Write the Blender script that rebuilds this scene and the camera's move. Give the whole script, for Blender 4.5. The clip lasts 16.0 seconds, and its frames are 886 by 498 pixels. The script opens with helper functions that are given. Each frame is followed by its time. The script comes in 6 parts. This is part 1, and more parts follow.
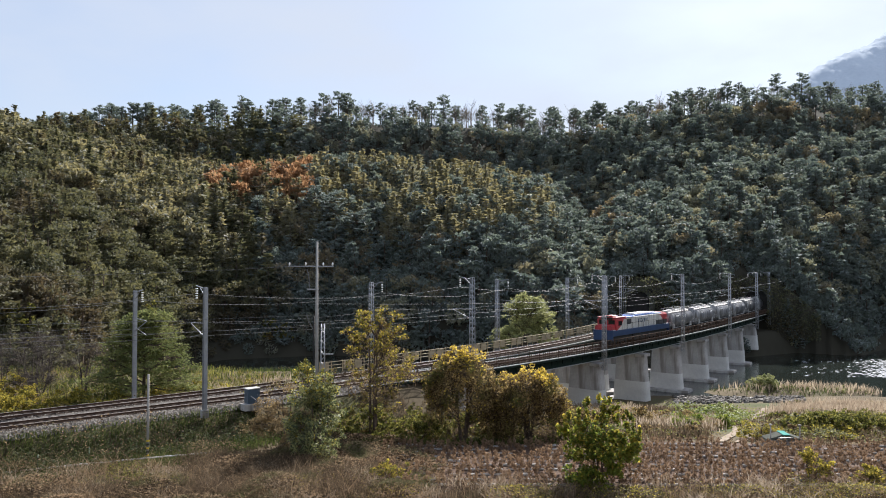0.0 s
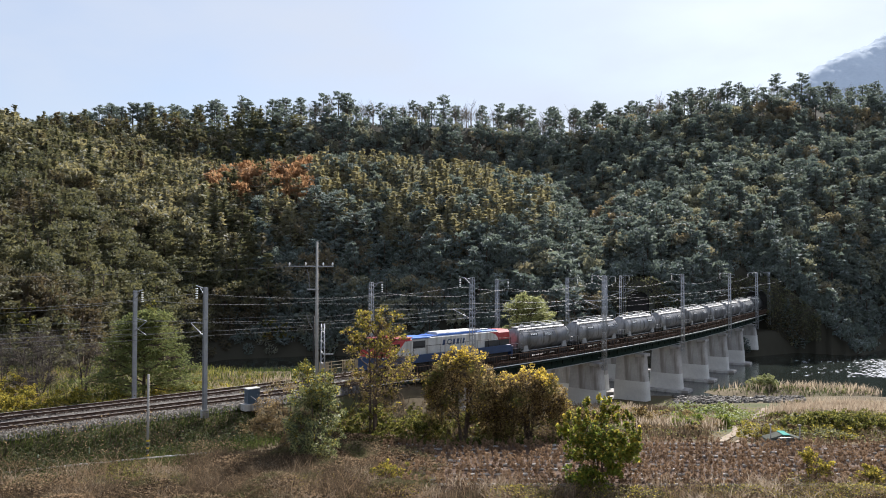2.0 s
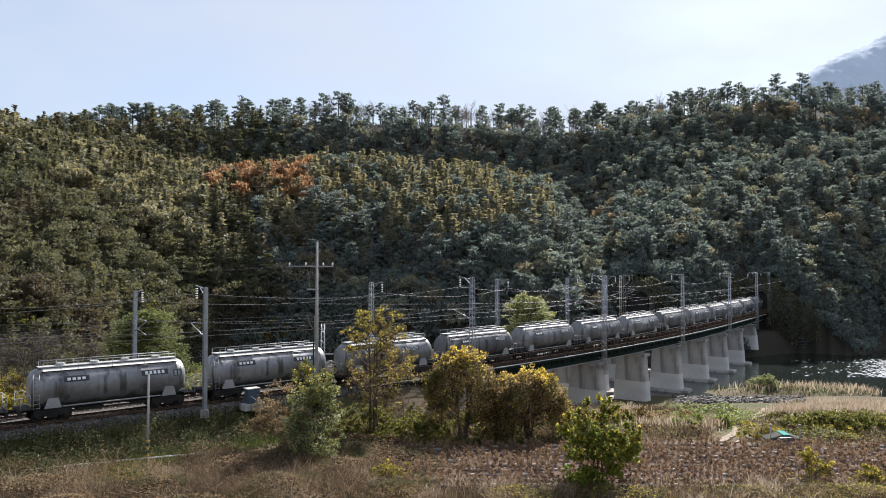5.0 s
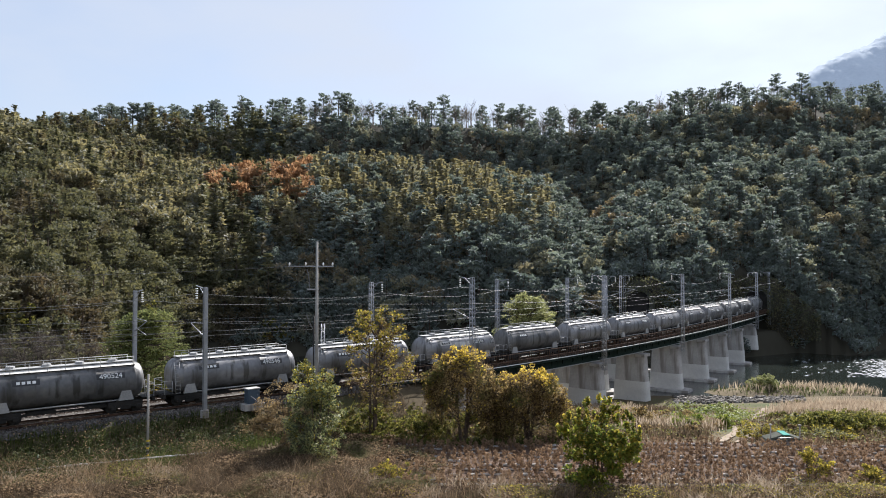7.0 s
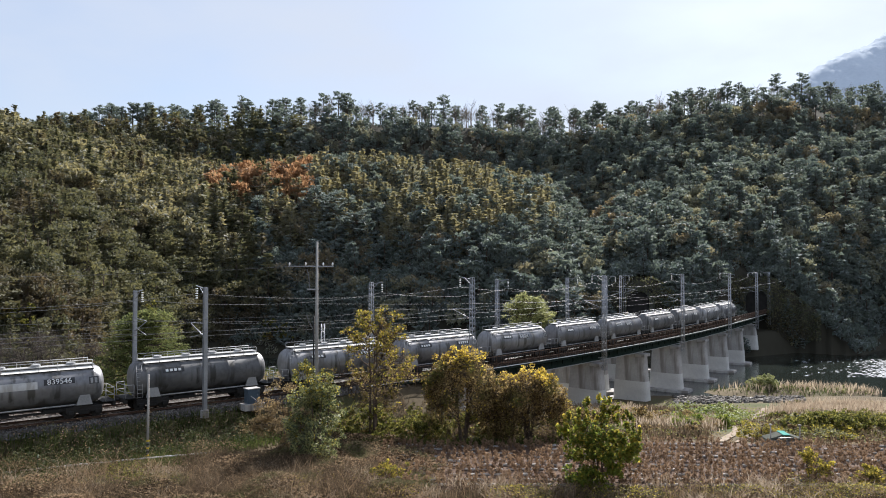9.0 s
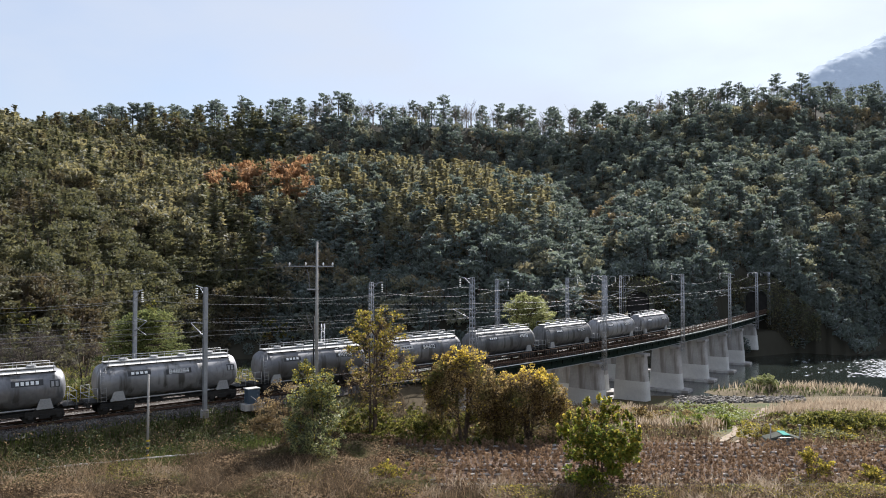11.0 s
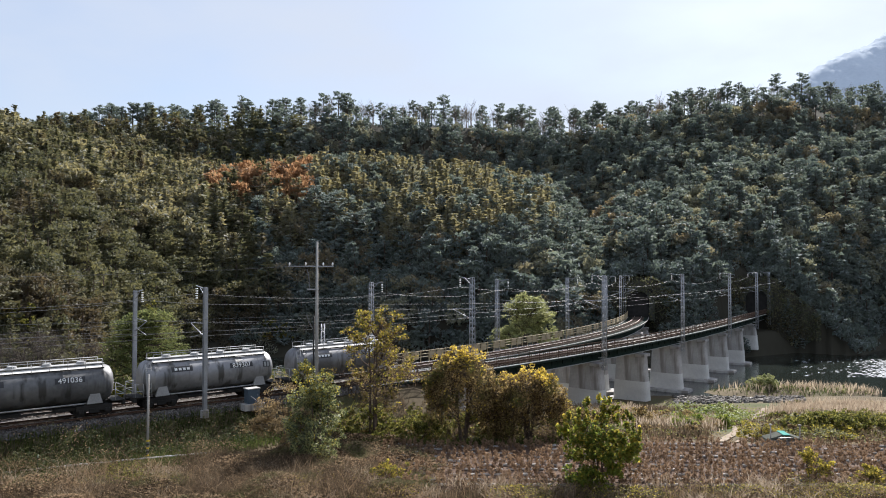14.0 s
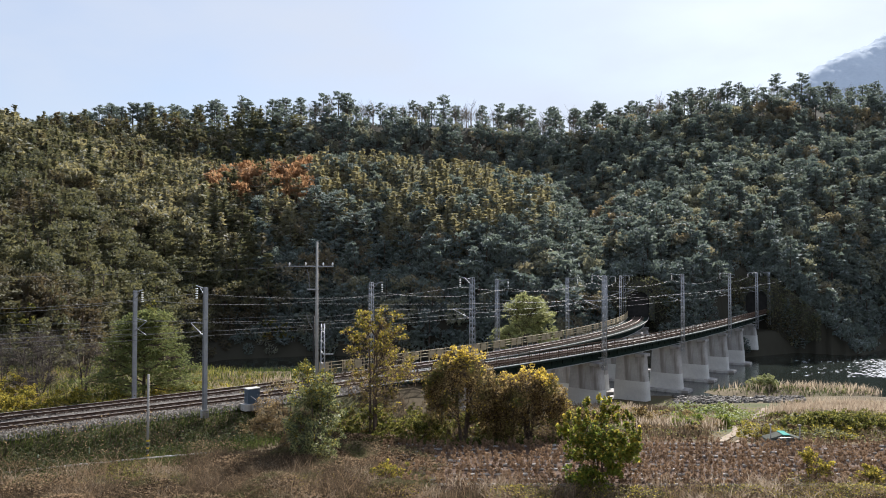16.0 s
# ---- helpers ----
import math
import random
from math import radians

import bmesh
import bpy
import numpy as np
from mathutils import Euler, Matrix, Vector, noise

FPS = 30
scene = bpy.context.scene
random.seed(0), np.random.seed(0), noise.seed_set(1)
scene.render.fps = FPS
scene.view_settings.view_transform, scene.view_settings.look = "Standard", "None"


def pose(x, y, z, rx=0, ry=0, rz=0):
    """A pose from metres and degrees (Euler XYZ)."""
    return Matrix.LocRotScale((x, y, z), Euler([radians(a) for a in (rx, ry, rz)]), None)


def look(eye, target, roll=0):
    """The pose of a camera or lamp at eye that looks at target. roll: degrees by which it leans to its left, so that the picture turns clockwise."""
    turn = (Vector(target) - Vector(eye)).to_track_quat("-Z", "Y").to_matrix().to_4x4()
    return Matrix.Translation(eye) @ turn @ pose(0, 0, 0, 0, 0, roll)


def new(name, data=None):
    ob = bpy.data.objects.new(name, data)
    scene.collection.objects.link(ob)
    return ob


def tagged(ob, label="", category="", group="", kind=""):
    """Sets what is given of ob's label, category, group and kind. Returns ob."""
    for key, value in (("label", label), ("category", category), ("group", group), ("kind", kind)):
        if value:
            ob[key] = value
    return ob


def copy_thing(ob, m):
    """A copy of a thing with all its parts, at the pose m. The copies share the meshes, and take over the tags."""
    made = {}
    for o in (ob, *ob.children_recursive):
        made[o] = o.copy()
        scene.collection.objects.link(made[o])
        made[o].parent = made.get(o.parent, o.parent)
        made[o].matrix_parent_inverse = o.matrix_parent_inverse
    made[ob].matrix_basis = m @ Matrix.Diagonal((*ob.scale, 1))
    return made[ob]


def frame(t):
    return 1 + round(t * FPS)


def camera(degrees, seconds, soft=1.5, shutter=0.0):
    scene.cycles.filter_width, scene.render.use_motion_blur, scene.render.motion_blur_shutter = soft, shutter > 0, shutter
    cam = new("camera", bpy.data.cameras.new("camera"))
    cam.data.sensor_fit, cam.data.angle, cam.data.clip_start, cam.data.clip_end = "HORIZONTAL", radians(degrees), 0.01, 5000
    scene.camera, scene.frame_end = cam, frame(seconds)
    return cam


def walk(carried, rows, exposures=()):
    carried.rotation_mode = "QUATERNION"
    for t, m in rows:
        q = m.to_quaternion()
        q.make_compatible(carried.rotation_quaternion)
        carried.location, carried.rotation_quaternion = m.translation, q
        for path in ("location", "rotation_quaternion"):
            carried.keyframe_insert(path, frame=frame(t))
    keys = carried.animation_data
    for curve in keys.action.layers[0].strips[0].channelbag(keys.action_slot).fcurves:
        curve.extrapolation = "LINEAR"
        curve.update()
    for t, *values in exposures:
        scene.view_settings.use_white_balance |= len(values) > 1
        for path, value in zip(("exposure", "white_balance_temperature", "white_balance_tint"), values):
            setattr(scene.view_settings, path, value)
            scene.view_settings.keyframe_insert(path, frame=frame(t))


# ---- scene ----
# camera: still, on the hillside over the valley
EYE = (0.0, 0.0, 11.0)
cam = camera(62.96, 16.0, soft=0.95)
HOLD = pose(*EYE, 91.477, 0, 0)
walk(cam, [(0.0, HOLD), (16.0, HOLD)], exposures=[(0.0, 1.15, 6000, 12), (16.0, 1.15, 6000, 12)])

# ---- light: low autumn sun behind the ridge ----
SUN_ELEV, SUN_AZ = radians(37), radians(27)      # azimuth from +y towards +x
world = bpy.data.worlds.new("sky")
scene.world = world
world.use_nodes = True
wn = world.node_tree.nodes
sky = wn.new("ShaderNodeTexSky")
sky.sky_type = "NISHITA"
sky.sun_disc = False
sky.sun_elevation, sky.sun_rotation = SUN_ELEV, SUN_AZ
sky.air_density, sky.dust_density, sky.ozone_density = 1.0, 0.8, 1.5
wn["Background"].inputs["Strength"].default_value = 0.067
# thin high cloud veiling the blue
wl = world.node_tree.links
wtex = wn.new("ShaderNodeTexCoord")
wmap = wn.new("ShaderNodeMapping")
wmap.inputs["Scale"].default_value = (1.2, 1.2, 3.2)
wmap.inputs["Rotation"].default_value = (0.3, 0.2, 0.5)
wnoise = wn.new("ShaderNodeTexNoise")
wnoise.inputs["Scale"].default_value, wnoise.inputs["Detail"].default_value, wnoise.inputs["Roughness"].default_value = 1.6, 6, 0.5
wrange = wn.new("ShaderNodeMapRange")
wrange.inputs["From Min"].default_value, wrange.inputs["From Max"].default_value = 0.4, 0.66
wrange.inputs["To Min"].default_value, wrange.inputs["To Max"].default_value = 0.5, 0.9
wmix = wn.new("ShaderNodeMix")
wmix.data_type = "RGBA"
wmix.inputs[7].default_value = (5.0, 5.25, 5.6, 1)
wl.new(wtex.outputs["Generated"], wmap.inputs[0])
wl.new(wmap.outputs[0], wnoise.inputs["Vector"])
wl.new(wnoise.outputs["Fac"], wrange.inputs["Value"])
wl.new(wrange.outputs[0], wmix.inputs[0])
wl.new(sky.outputs[0], wmix.inputs[6])
wl.new(wmix.outputs[2], wn["Background"].inputs["Color"])
sun_data = bpy.data.lights.new("sun", "SUN")
sun_data.energy, sun_data.angle, sun_data.color = 5.0, radians(0.55), (1.0, 0.93, 0.82)
sun = new("sun", sun_data)
sun_way = Vector((math.sin(SUN_AZ) * math.cos(SUN_ELEV), math.cos(SUN_AZ) * math.cos(SUN_ELEV), math.sin(SUN_ELEV)))
sun.matrix_world = look(sun_way * 400, (0, 0, 0))

# ---- materials ----
def mat(name, c1, c2, scale=3.0, rough=0.8, metal=0.0, bump=0.0, fine=30.0, sheer=0.0, island=0.0, per_object=0.0, c3=None, big=0.0, streak=False, gloss=None, haze_sheen=0.0):
    """Two colours mixed by noise at one scale and a finer one; c3: patches of a third colour at the big scale; sheer: light let through (leaves)."""
    m = bpy.data.materials.new(name)
    m.use_nodes = True
    n, l = m.node_tree.nodes, m.node_tree.links
    bsdf, out = n["Principled BSDF"], n["Material Output"]
    geo = n.new("ShaderNodeNewGeometry")
    tex = n.new("ShaderNodeTexCoord")
    coarse = n.new("ShaderNodeTexNoise")
    coarse.inputs["Scale"].default_value, coarse.inputs["Detail"].default_value = scale, 5
    grain = n.new("ShaderNodeTexNoise")
    grain.inputs["Scale"].default_value, grain.inputs["Detail"].default_value = fine, 3
    for t in (coarse, grain):
        l.new(tex.outputs["Object"], t.inputs["Vector"])
    add = n.new("ShaderNodeMath")
    add.operation = "MULTIPLY_ADD"
    l.new(grain.outputs["Fac"], add.inputs[0])
    add.inputs[1].default_value = 0.45
    l.new(coarse.outputs["Fac"], add.inputs[2])
    fac = add.outputs[0]
    for src, amount in ((geo.outputs["Random Per Island"], island), (None, per_object)):
        if amount:
            if src is None:
                src = n.new("ShaderNodeObjectInfo").outputs["Random"]
            a = n.new("ShaderNodeMath")
            a.operation = "MULTIPLY_ADD"
            l.new(src, a.inputs[0])
            a.inputs[1].default_value = amount
            l.new(fac, a.inputs[2])
            s = n.new("ShaderNodeMath")
            s.operation = "SUBTRACT"
            l.new(a.outputs[0], s.inputs[0])
            s.inputs[1].default_value = amount / 2
            fac = s.outputs[0]
    ramp = n.new("ShaderNodeMapRange")
    ramp.inputs["From Min"].default_value, ramp.inputs["From Max"].default_value = 0.5, 0.95
    l.new(fac, ramp.inputs["Value"])
    mix = n.new("ShaderNodeMix")
    mix.data_type = "RGBA"
    mix.inputs[6].default_value, mix.inputs[7].default_value = (*c1, 1), (*c2, 1)
    l.new(ramp.outputs[0], mix.inputs[0])
    colour = mix.outputs[2]
    if c3:
        patch = n.new("ShaderNodeTexNoise")
        patch.inputs["Scale"].default_value, patch.inputs["Detail"].default_value = big, 4
        if streak:
            mp = n.new("ShaderNodeMapping")
            mp.inputs["Scale"].default_value = (3.0, 3.0, 0.3)
            l.new(tex.outputs["Object"], mp.inputs[0])
            l.new(mp.outputs[0], patch.inputs["Vector"])
        else:
            l.new(tex.outputs["Object"], patch.inputs["Vector"])
        r3 = n.new("ShaderNodeMapRange")
        r3.inputs["From Min"].default_value, r3.inputs["From Max"].default_value = 0.5, 0.64
        l.new(patch.outputs["Fac"], r3.inputs["Value"])
        m3 = n.new("ShaderNodeMix")
        m3.data_type = "RGBA"
        l.new(r3.outputs[0], m3.inputs[0])
        l.new(colour, m3.inputs[6])
        m3.inputs[7].default_value = (*c3, 1)
        colour = m3.outputs[2]
    l.new(colour, bsdf.inputs["Base Color"])
    bsdf.inputs["Roughness"].default_value, bsdf.inputs["Metallic"].default_value = rough, metal
    if rough >= 0.9:
        bsdf.inputs["Specular IOR Level"].default_value = 0.1
    if haze_sheen:
        # pale bluish sheen standing in for distance haze over the wooded slopes
        bsdf.inputs["Sheen Weight"].default_value, bsdf.inputs["Sheen Roughness"].default_value = haze_sheen, 0.6
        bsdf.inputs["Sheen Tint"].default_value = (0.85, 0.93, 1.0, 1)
    if bump:
        b = n.new("ShaderNodeBump")
        b.inputs["Strength"].default_value, b.inputs["Distance"].default_value = bump, 0.05
        l.new(add.outputs[0], b.inputs["Height"])
        l.new(b.outputs[0], bsdf.inputs["Normal"])
    if sheer:
        tr = n.new("ShaderNodeBsdfTranslucent")
        l.new(colour, tr.inputs["Color"])
        ms = n.new("ShaderNodeMixShader")
        ms.inputs[0].default_value = sheer
        l.new(bsdf.outputs[0], ms.inputs[1])
        l.new(tr.outputs[0], ms.inputs[2])
        l.new(ms.outputs[0], out.inputs["Surface"])
        bsdf.inputs["Specular IOR Level"].default_value = gloss if gloss is not None else (0.05 if rough > 0.7 else 0.1)
    return m


M_GROUND = mat("ground_mix", (0.075, 0.058, 0.036), (0.14, 0.11, 0.065), 0.12, 0.95, bump=0.6, fine=2.5, c3=(0.055, 0.07, 0.025), big=0.06)
M_SOIL = mat("field_soil", (0.075, 0.05, 0.038), (0.13, 0.09, 0.068), 0.7, 0.95, bump=0.6, fine=9)
M_STAIN = mat("rust_stained_ballast", (0.014, 0.01, 0.008), (0.05, 0.037, 0.03), 1.2, 0.95, bump=0.8, fine=14)
M_BALLAST = mat("ballast", (0.045, 0.04, 0.036), (0.12, 0.108, 0.1), 1.2, 0.9, bump=0.8, fine=14)
M_STONE = mat("ballast_stone", (0.055, 0.05, 0.045), (0.2, 0.185, 0.17), 0.8, 0.9, fine=6, island=0.5)
M_RAIL = mat("rusty_rail", (0.05, 0.03, 0.02), (0.1, 0.062, 0.044), 2, 0.9, 0.0, fine=30)
M_RAILTOP = mat("worn_rail_head", (0.28, 0.25, 0.23), (0.4, 0.36, 0.33), 2, 0.6, 0.6, fine=40)
M_SLEEPER = mat("stained_sleeper", (0.03, 0.022, 0.018), (0.08, 0.06, 0.048), 2, 0.9, bump=0.3, per_object=0.3)
M_CONC = mat("pier_concrete", (0.3, 0.29, 0.28), (0.46, 0.44, 0.42), 0.35, 0.9, bump=0.25, fine=4, c3=(0.2, 0.18, 0.16), big=0.3, streak=True)
M_CONC_PALE = mat("pale_concrete", (0.48, 0.47, 0.45), (0.62, 0.61, 0.58), 0.5, 0.9, bump=0.2, fine=5)
M_MOSSY = mat("mossy_concrete", (0.05, 0.055, 0.045), (0.11, 0.11, 0.09), 0.6, 0.95, bump=0.4, fine=5)
M_GIRDER = mat("green_girder_paint", (0.01, 0.019, 0.015), (0.022, 0.034, 0.028), 0.8, 0.9, 0.0, fine=8)
M_TIE = mat("creosoted_tie", (0.045, 0.034, 0.027), (0.11, 0.085, 0.068), 2, 0.95, fine=12, island=0.4)
M_RUSTY = mat("rusty_railing", (0.06, 0.04, 0.03), (0.13, 0.085, 0.062), 1.5, 0.9, 0.0, fine=15)
M_RAILING_Y = mat("ochre_railing_paint", (0.32, 0.25, 0.14), (0.45, 0.36, 0.22), 1.5, 0.7, fine=15)
M_STEEL = mat("galvanised_steel", (0.26, 0.27, 0.29), (0.4, 0.41, 0.43), 1.2, 0.5, 0.5, fine=12)
M_POLE = mat("pole_concrete", (0.22, 0.21, 0.2), (0.34, 0.33, 0.31), 1.5, 0.85, fine=15)
M_WIRE = mat("wire_metal", (0.1, 0.1, 0.105), (0.16, 0.16, 0.165), 1, 0.6, 0.2)
M_CERAMIC = mat("insulator_porcelain", (0.75, 0.74, 0.72), (0.85, 0.84, 0.82), 3, 0.25)
M_WATER = mat("river_water", (0.012, 0.016, 0.014), (0.02, 0.026, 0.022), 0.05, 0.06)
M_BARK = mat("bark", (0.06, 0.045, 0.035), (0.13, 0.1, 0.08), 2, 0.95, bump=0.5, fine=12)
M_THICKET = mat("grey_brown_twigs", (0.05, 0.042, 0.037), (0.11, 0.094, 0.082), 1, 0.95)
M_BARE = mat("bare_twigs", (0.16, 0.13, 0.1), (0.28, 0.24, 0.2), 1, 0.95)
# pine tone is greyed blue, distance haze put into colour and sheen
M_PINE = mat("pine_needles", (0.08, 0.105, 0.085), (0.16, 0.185, 0.135), 0.1, 0.7, fine=0.5, sheer=0.5, island=0.15, gloss=0.2, haze_sheen=0.75)
M_SPRUCE = mat("olive_conifer_needles", (0.066, 0.072, 0.034), (0.17, 0.157, 0.068), 0.1, 0.7, fine=0.5, sheer=0.45, island=0.45, gloss=0.3, haze_sheen=0.2, c3=(0.105, 0.08, 0.04), big=0.07)
M_LARCH = mat("larch_needles", (0.17, 0.158, 0.078), (0.32, 0.27, 0.115), 0.07, 0.65, fine=0.4, sheer=0.5, island=0.3, gloss=0.3, haze_sheen=0.7)
M_LEAF = mat("autumn_green_leaves", (0.155, 0.16, 0.1), (0.285, 0.265, 0.145), 0.06, 0.65, fine=0.3, sheer=0.48, island=0.35, gloss=0.3, haze_sheen=0.7, c3=(0.23, 0.17, 0.08), big=0.035)
M_ORANGE = mat("orange_leaves", (0.25, 0.14, 0.072), (0.43, 0.255, 0.13), 0.2, 0.6, fine=1, sheer=0.5, island=0.4)
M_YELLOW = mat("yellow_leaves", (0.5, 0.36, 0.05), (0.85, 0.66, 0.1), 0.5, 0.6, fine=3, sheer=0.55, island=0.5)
# vine and glossy leaves: wide tone range imitates sunlit spots among dark leaves
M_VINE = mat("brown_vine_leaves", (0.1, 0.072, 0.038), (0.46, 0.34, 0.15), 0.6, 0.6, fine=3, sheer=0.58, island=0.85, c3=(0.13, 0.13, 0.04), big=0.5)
M_GLOSSY = mat("glossy_dark_leaves", (0.05, 0.072, 0.03), (0.36, 0.37, 0.15), 0.4, 0.45, fine=2, sheer=0.45, island=0.8, gloss=0.5)
M_OCHRE = mat("ochre_leaves", (0.18, 0.135, 0.08), (0.36, 0.265, 0.13), 0.5, 0.7, fine=3, sheer=0.45, island=0.5)
M_FRESH = mat("fresh_green_leaves", (0.09, 0.13, 0.025), (0.27, 0.3, 0.05), 0.4, 0.5, fine=2, sheer=0.60, island=0.5)
M_DULL = mat("dull_green_leaves", (0.035, 0.048, 0.017), (0.085, 0.09, 0.033), 0.4, 0.55, fine=2, sheer=0.40, island=0.5)
M_SHRUB = mat("pale_green_leaves", (0.19, 0.21, 0.09), (0.42, 0.42, 0.18), 0.4, 0.5, fine=2, sheer=0.45, island=0.5)
M_GREENPINE = mat("bright_pine_needles", (0.11, 0.135, 0.05), (0.25, 0.265, 0.09), 0.3, 0.7, fine=1.5, sheer=0.45, island=0.4)
M_LEAFY = mat("mixed_weed_leaves", (0.065, 0.075, 0.02), (0.28, 0.265, 0.06), 0.35, 0.6, fine=2, sheer=0.55, island=0.8, c3=(0.22, 0.15, 0.06), big=0.3)
M_YELLOWGREEN = mat("yellowing_leaves", (0.11, 0.11, 0.028), (0.46, 0.37, 0.06), 0.4, 0.6, fine=2, sheer=0.6, island=0.8)
M_FENCE = mat("weathered_green_fence", (0.1, 0.13, 0.08), (0.18, 0.22, 0.14), 1.5, 0.7, fine=12)
M_GLITTER = mat("broken_water", (0.3, 0.32, 0.34), (0.6, 0.61, 0.62), 3, 0.15, fine=20)
M_BLUEPINE = mat("blue_green_pine_needles", (0.1, 0.13, 0.11), (0.2, 0.235, 0.18), 0.3, 0.65, fine=1.5, sheer=0.4, island=0.4, gloss=0.4, haze_sheen=0.6)
# weeds and canes vary strongly in tone, small sunlit leaves painted in
M_WEED = mat("dry_brown_weeds", (0.06, 0.043, 0.028), (0.34, 0.24, 0.145), 0.4, 0.9, fine=3, sheer=0.45, island=0.9, c3=(0.1, 0.1, 0.045), big=0.35)
M_CANE = mat("bramble_canes", (0.07, 0.048, 0.03), (0.34, 0.24, 0.145), 0.4, 0.8, fine=3, sheer=0.35, island=0.9)
M_STRAW = mat("dead_grass", (0.06, 0.044, 0.03), (0.185, 0.138, 0.09), 0.25, 0.9, fine=2, sheer=0.45, island=0.5)
M_REED = mat("reed_plumes", (0.26, 0.2, 0.14), (0.52, 0.43, 0.32), 0.3, 0.9, fine=2, sheer=0.4, island=0.5)
M_GRASS = mat("green_grass", (0.042, 0.06, 0.018), (0.115, 0.135, 0.04), 0.3, 0.8, fine=2, sheer=0.4, island=0.5)
M_DRY = mat("withered_crop", (0.14, 0.092, 0.06), (0.335, 0.23, 0.145), 0.4, 0.9, fine=3, sheer=0.4, island=0.5)
M_MULCH = mat("mulch_film", (0.19, 0.175, 0.16), (0.38, 0.36, 0.33), 1.5, 0.9, fine=8)
M_PATH = mat("bare_earth_path", (0.19, 0.15, 0.11), (0.3, 0.245, 0.19), 0.8, 0.95, bump=0.4, fine=7)
# distance haze painted into the pale blue colour and an added faint glow
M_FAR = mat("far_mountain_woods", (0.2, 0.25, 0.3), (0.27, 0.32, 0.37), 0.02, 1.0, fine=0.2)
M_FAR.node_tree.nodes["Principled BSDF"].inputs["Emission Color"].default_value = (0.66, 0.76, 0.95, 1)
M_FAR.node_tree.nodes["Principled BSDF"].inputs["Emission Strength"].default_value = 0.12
M_TANK = mat("weathered_silver_tank", (0.14, 0.14, 0.15), (0.28, 0.28, 0.29), 0.35, 0.42, 0.3, bump=0.05, fine=3, per_object=0.35, c3=(0.085, 0.083, 0.08), big=0.6, streak=True)
M_TANK_DARK = mat("sooty_tank", (0.08, 0.08, 0.085), (0.18, 0.18, 0.18), 0.35, 0.55, 0.25, bump=0.05, fine=3, c3=(0.05, 0.049, 0.047), big=0.6, streak=True)
M_SUNLIT_CEMENT = mat("cement_dusted_top", (0.55, 0.53, 0.5), (0.74, 0.72, 0.68), 0.8, 0.8, fine=6)
M_UNDER = mat("grimy_black_iron", (0.01, 0.0095, 0.009), (0.03, 0.027, 0.024), 1, 0.75, 0.3, fine=10)
M_GREYPAINT = mat("grey_paint", (0.25, 0.25, 0.25), (0.38, 0.38, 0.375), 1, 0.6, fine=8)
M_RED = mat("red_paint", (0.3, 0.022, 0.03), (0.42, 0.04, 0.045), 1.2, 0.4, fine=8)
M_WHITE = mat("white_paint", (0.44, 0.435, 0.42), (0.6, 0.59, 0.57), 0.8, 0.45, fine=6, c3=(0.36, 0.34, 0.31), big=0.7, streak=True)
M_BLUE = mat("blue_paint", (0.011, 0.03, 0.085), (0.02, 0.052, 0.135), 0.8, 0.4, fine=6)
M_ROOFBLUE = mat("blue_roof_paint", (0.05, 0.14, 0.5), (0.09, 0.22, 0.62), 0.8, 0.35, fine=6)
M_GLASS = mat("dark_window_glass", (0.01, 0.012, 0.014), (0.02, 0.022, 0.024), 1, 0.08)
M_BLACK = mat("black_panel", (0.02, 0.02, 0.022), (0.035, 0.035, 0.038), 2, 0.5)
M_LETTER = mat("white_lettering", (0.75, 0.75, 0.74), (0.85, 0.85, 0.84), 4, 0.5)
M_CABINET = mat("blue_grey_cabinet_paint", (0.045, 0.07, 0.1), (0.07, 0.1, 0.14), 2, 0.5, fine=12)
M_TEAL = mat("teal_paint", (0.04, 0.2, 0.17), (0.09, 0.3, 0.26), 2, 0.9)
M_YPAINT = mat("yellow_marking", (0.6, 0.42, 0.03), (0.7, 0.5, 0.05), 3, 0.6)


def darken_slope_ground():
    """A darker brown takes over from meadow beyond the river, under the woods."""
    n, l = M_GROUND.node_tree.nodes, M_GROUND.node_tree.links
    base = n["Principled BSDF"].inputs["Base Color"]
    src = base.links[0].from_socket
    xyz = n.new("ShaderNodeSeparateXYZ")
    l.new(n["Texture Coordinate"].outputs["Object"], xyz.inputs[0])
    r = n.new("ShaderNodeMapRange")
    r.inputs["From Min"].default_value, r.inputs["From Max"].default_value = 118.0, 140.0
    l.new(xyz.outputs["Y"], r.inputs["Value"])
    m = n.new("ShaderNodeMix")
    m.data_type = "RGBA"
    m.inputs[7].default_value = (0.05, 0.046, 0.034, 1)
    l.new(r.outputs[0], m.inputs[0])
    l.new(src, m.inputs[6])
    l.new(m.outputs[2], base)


darken_slope_ground()


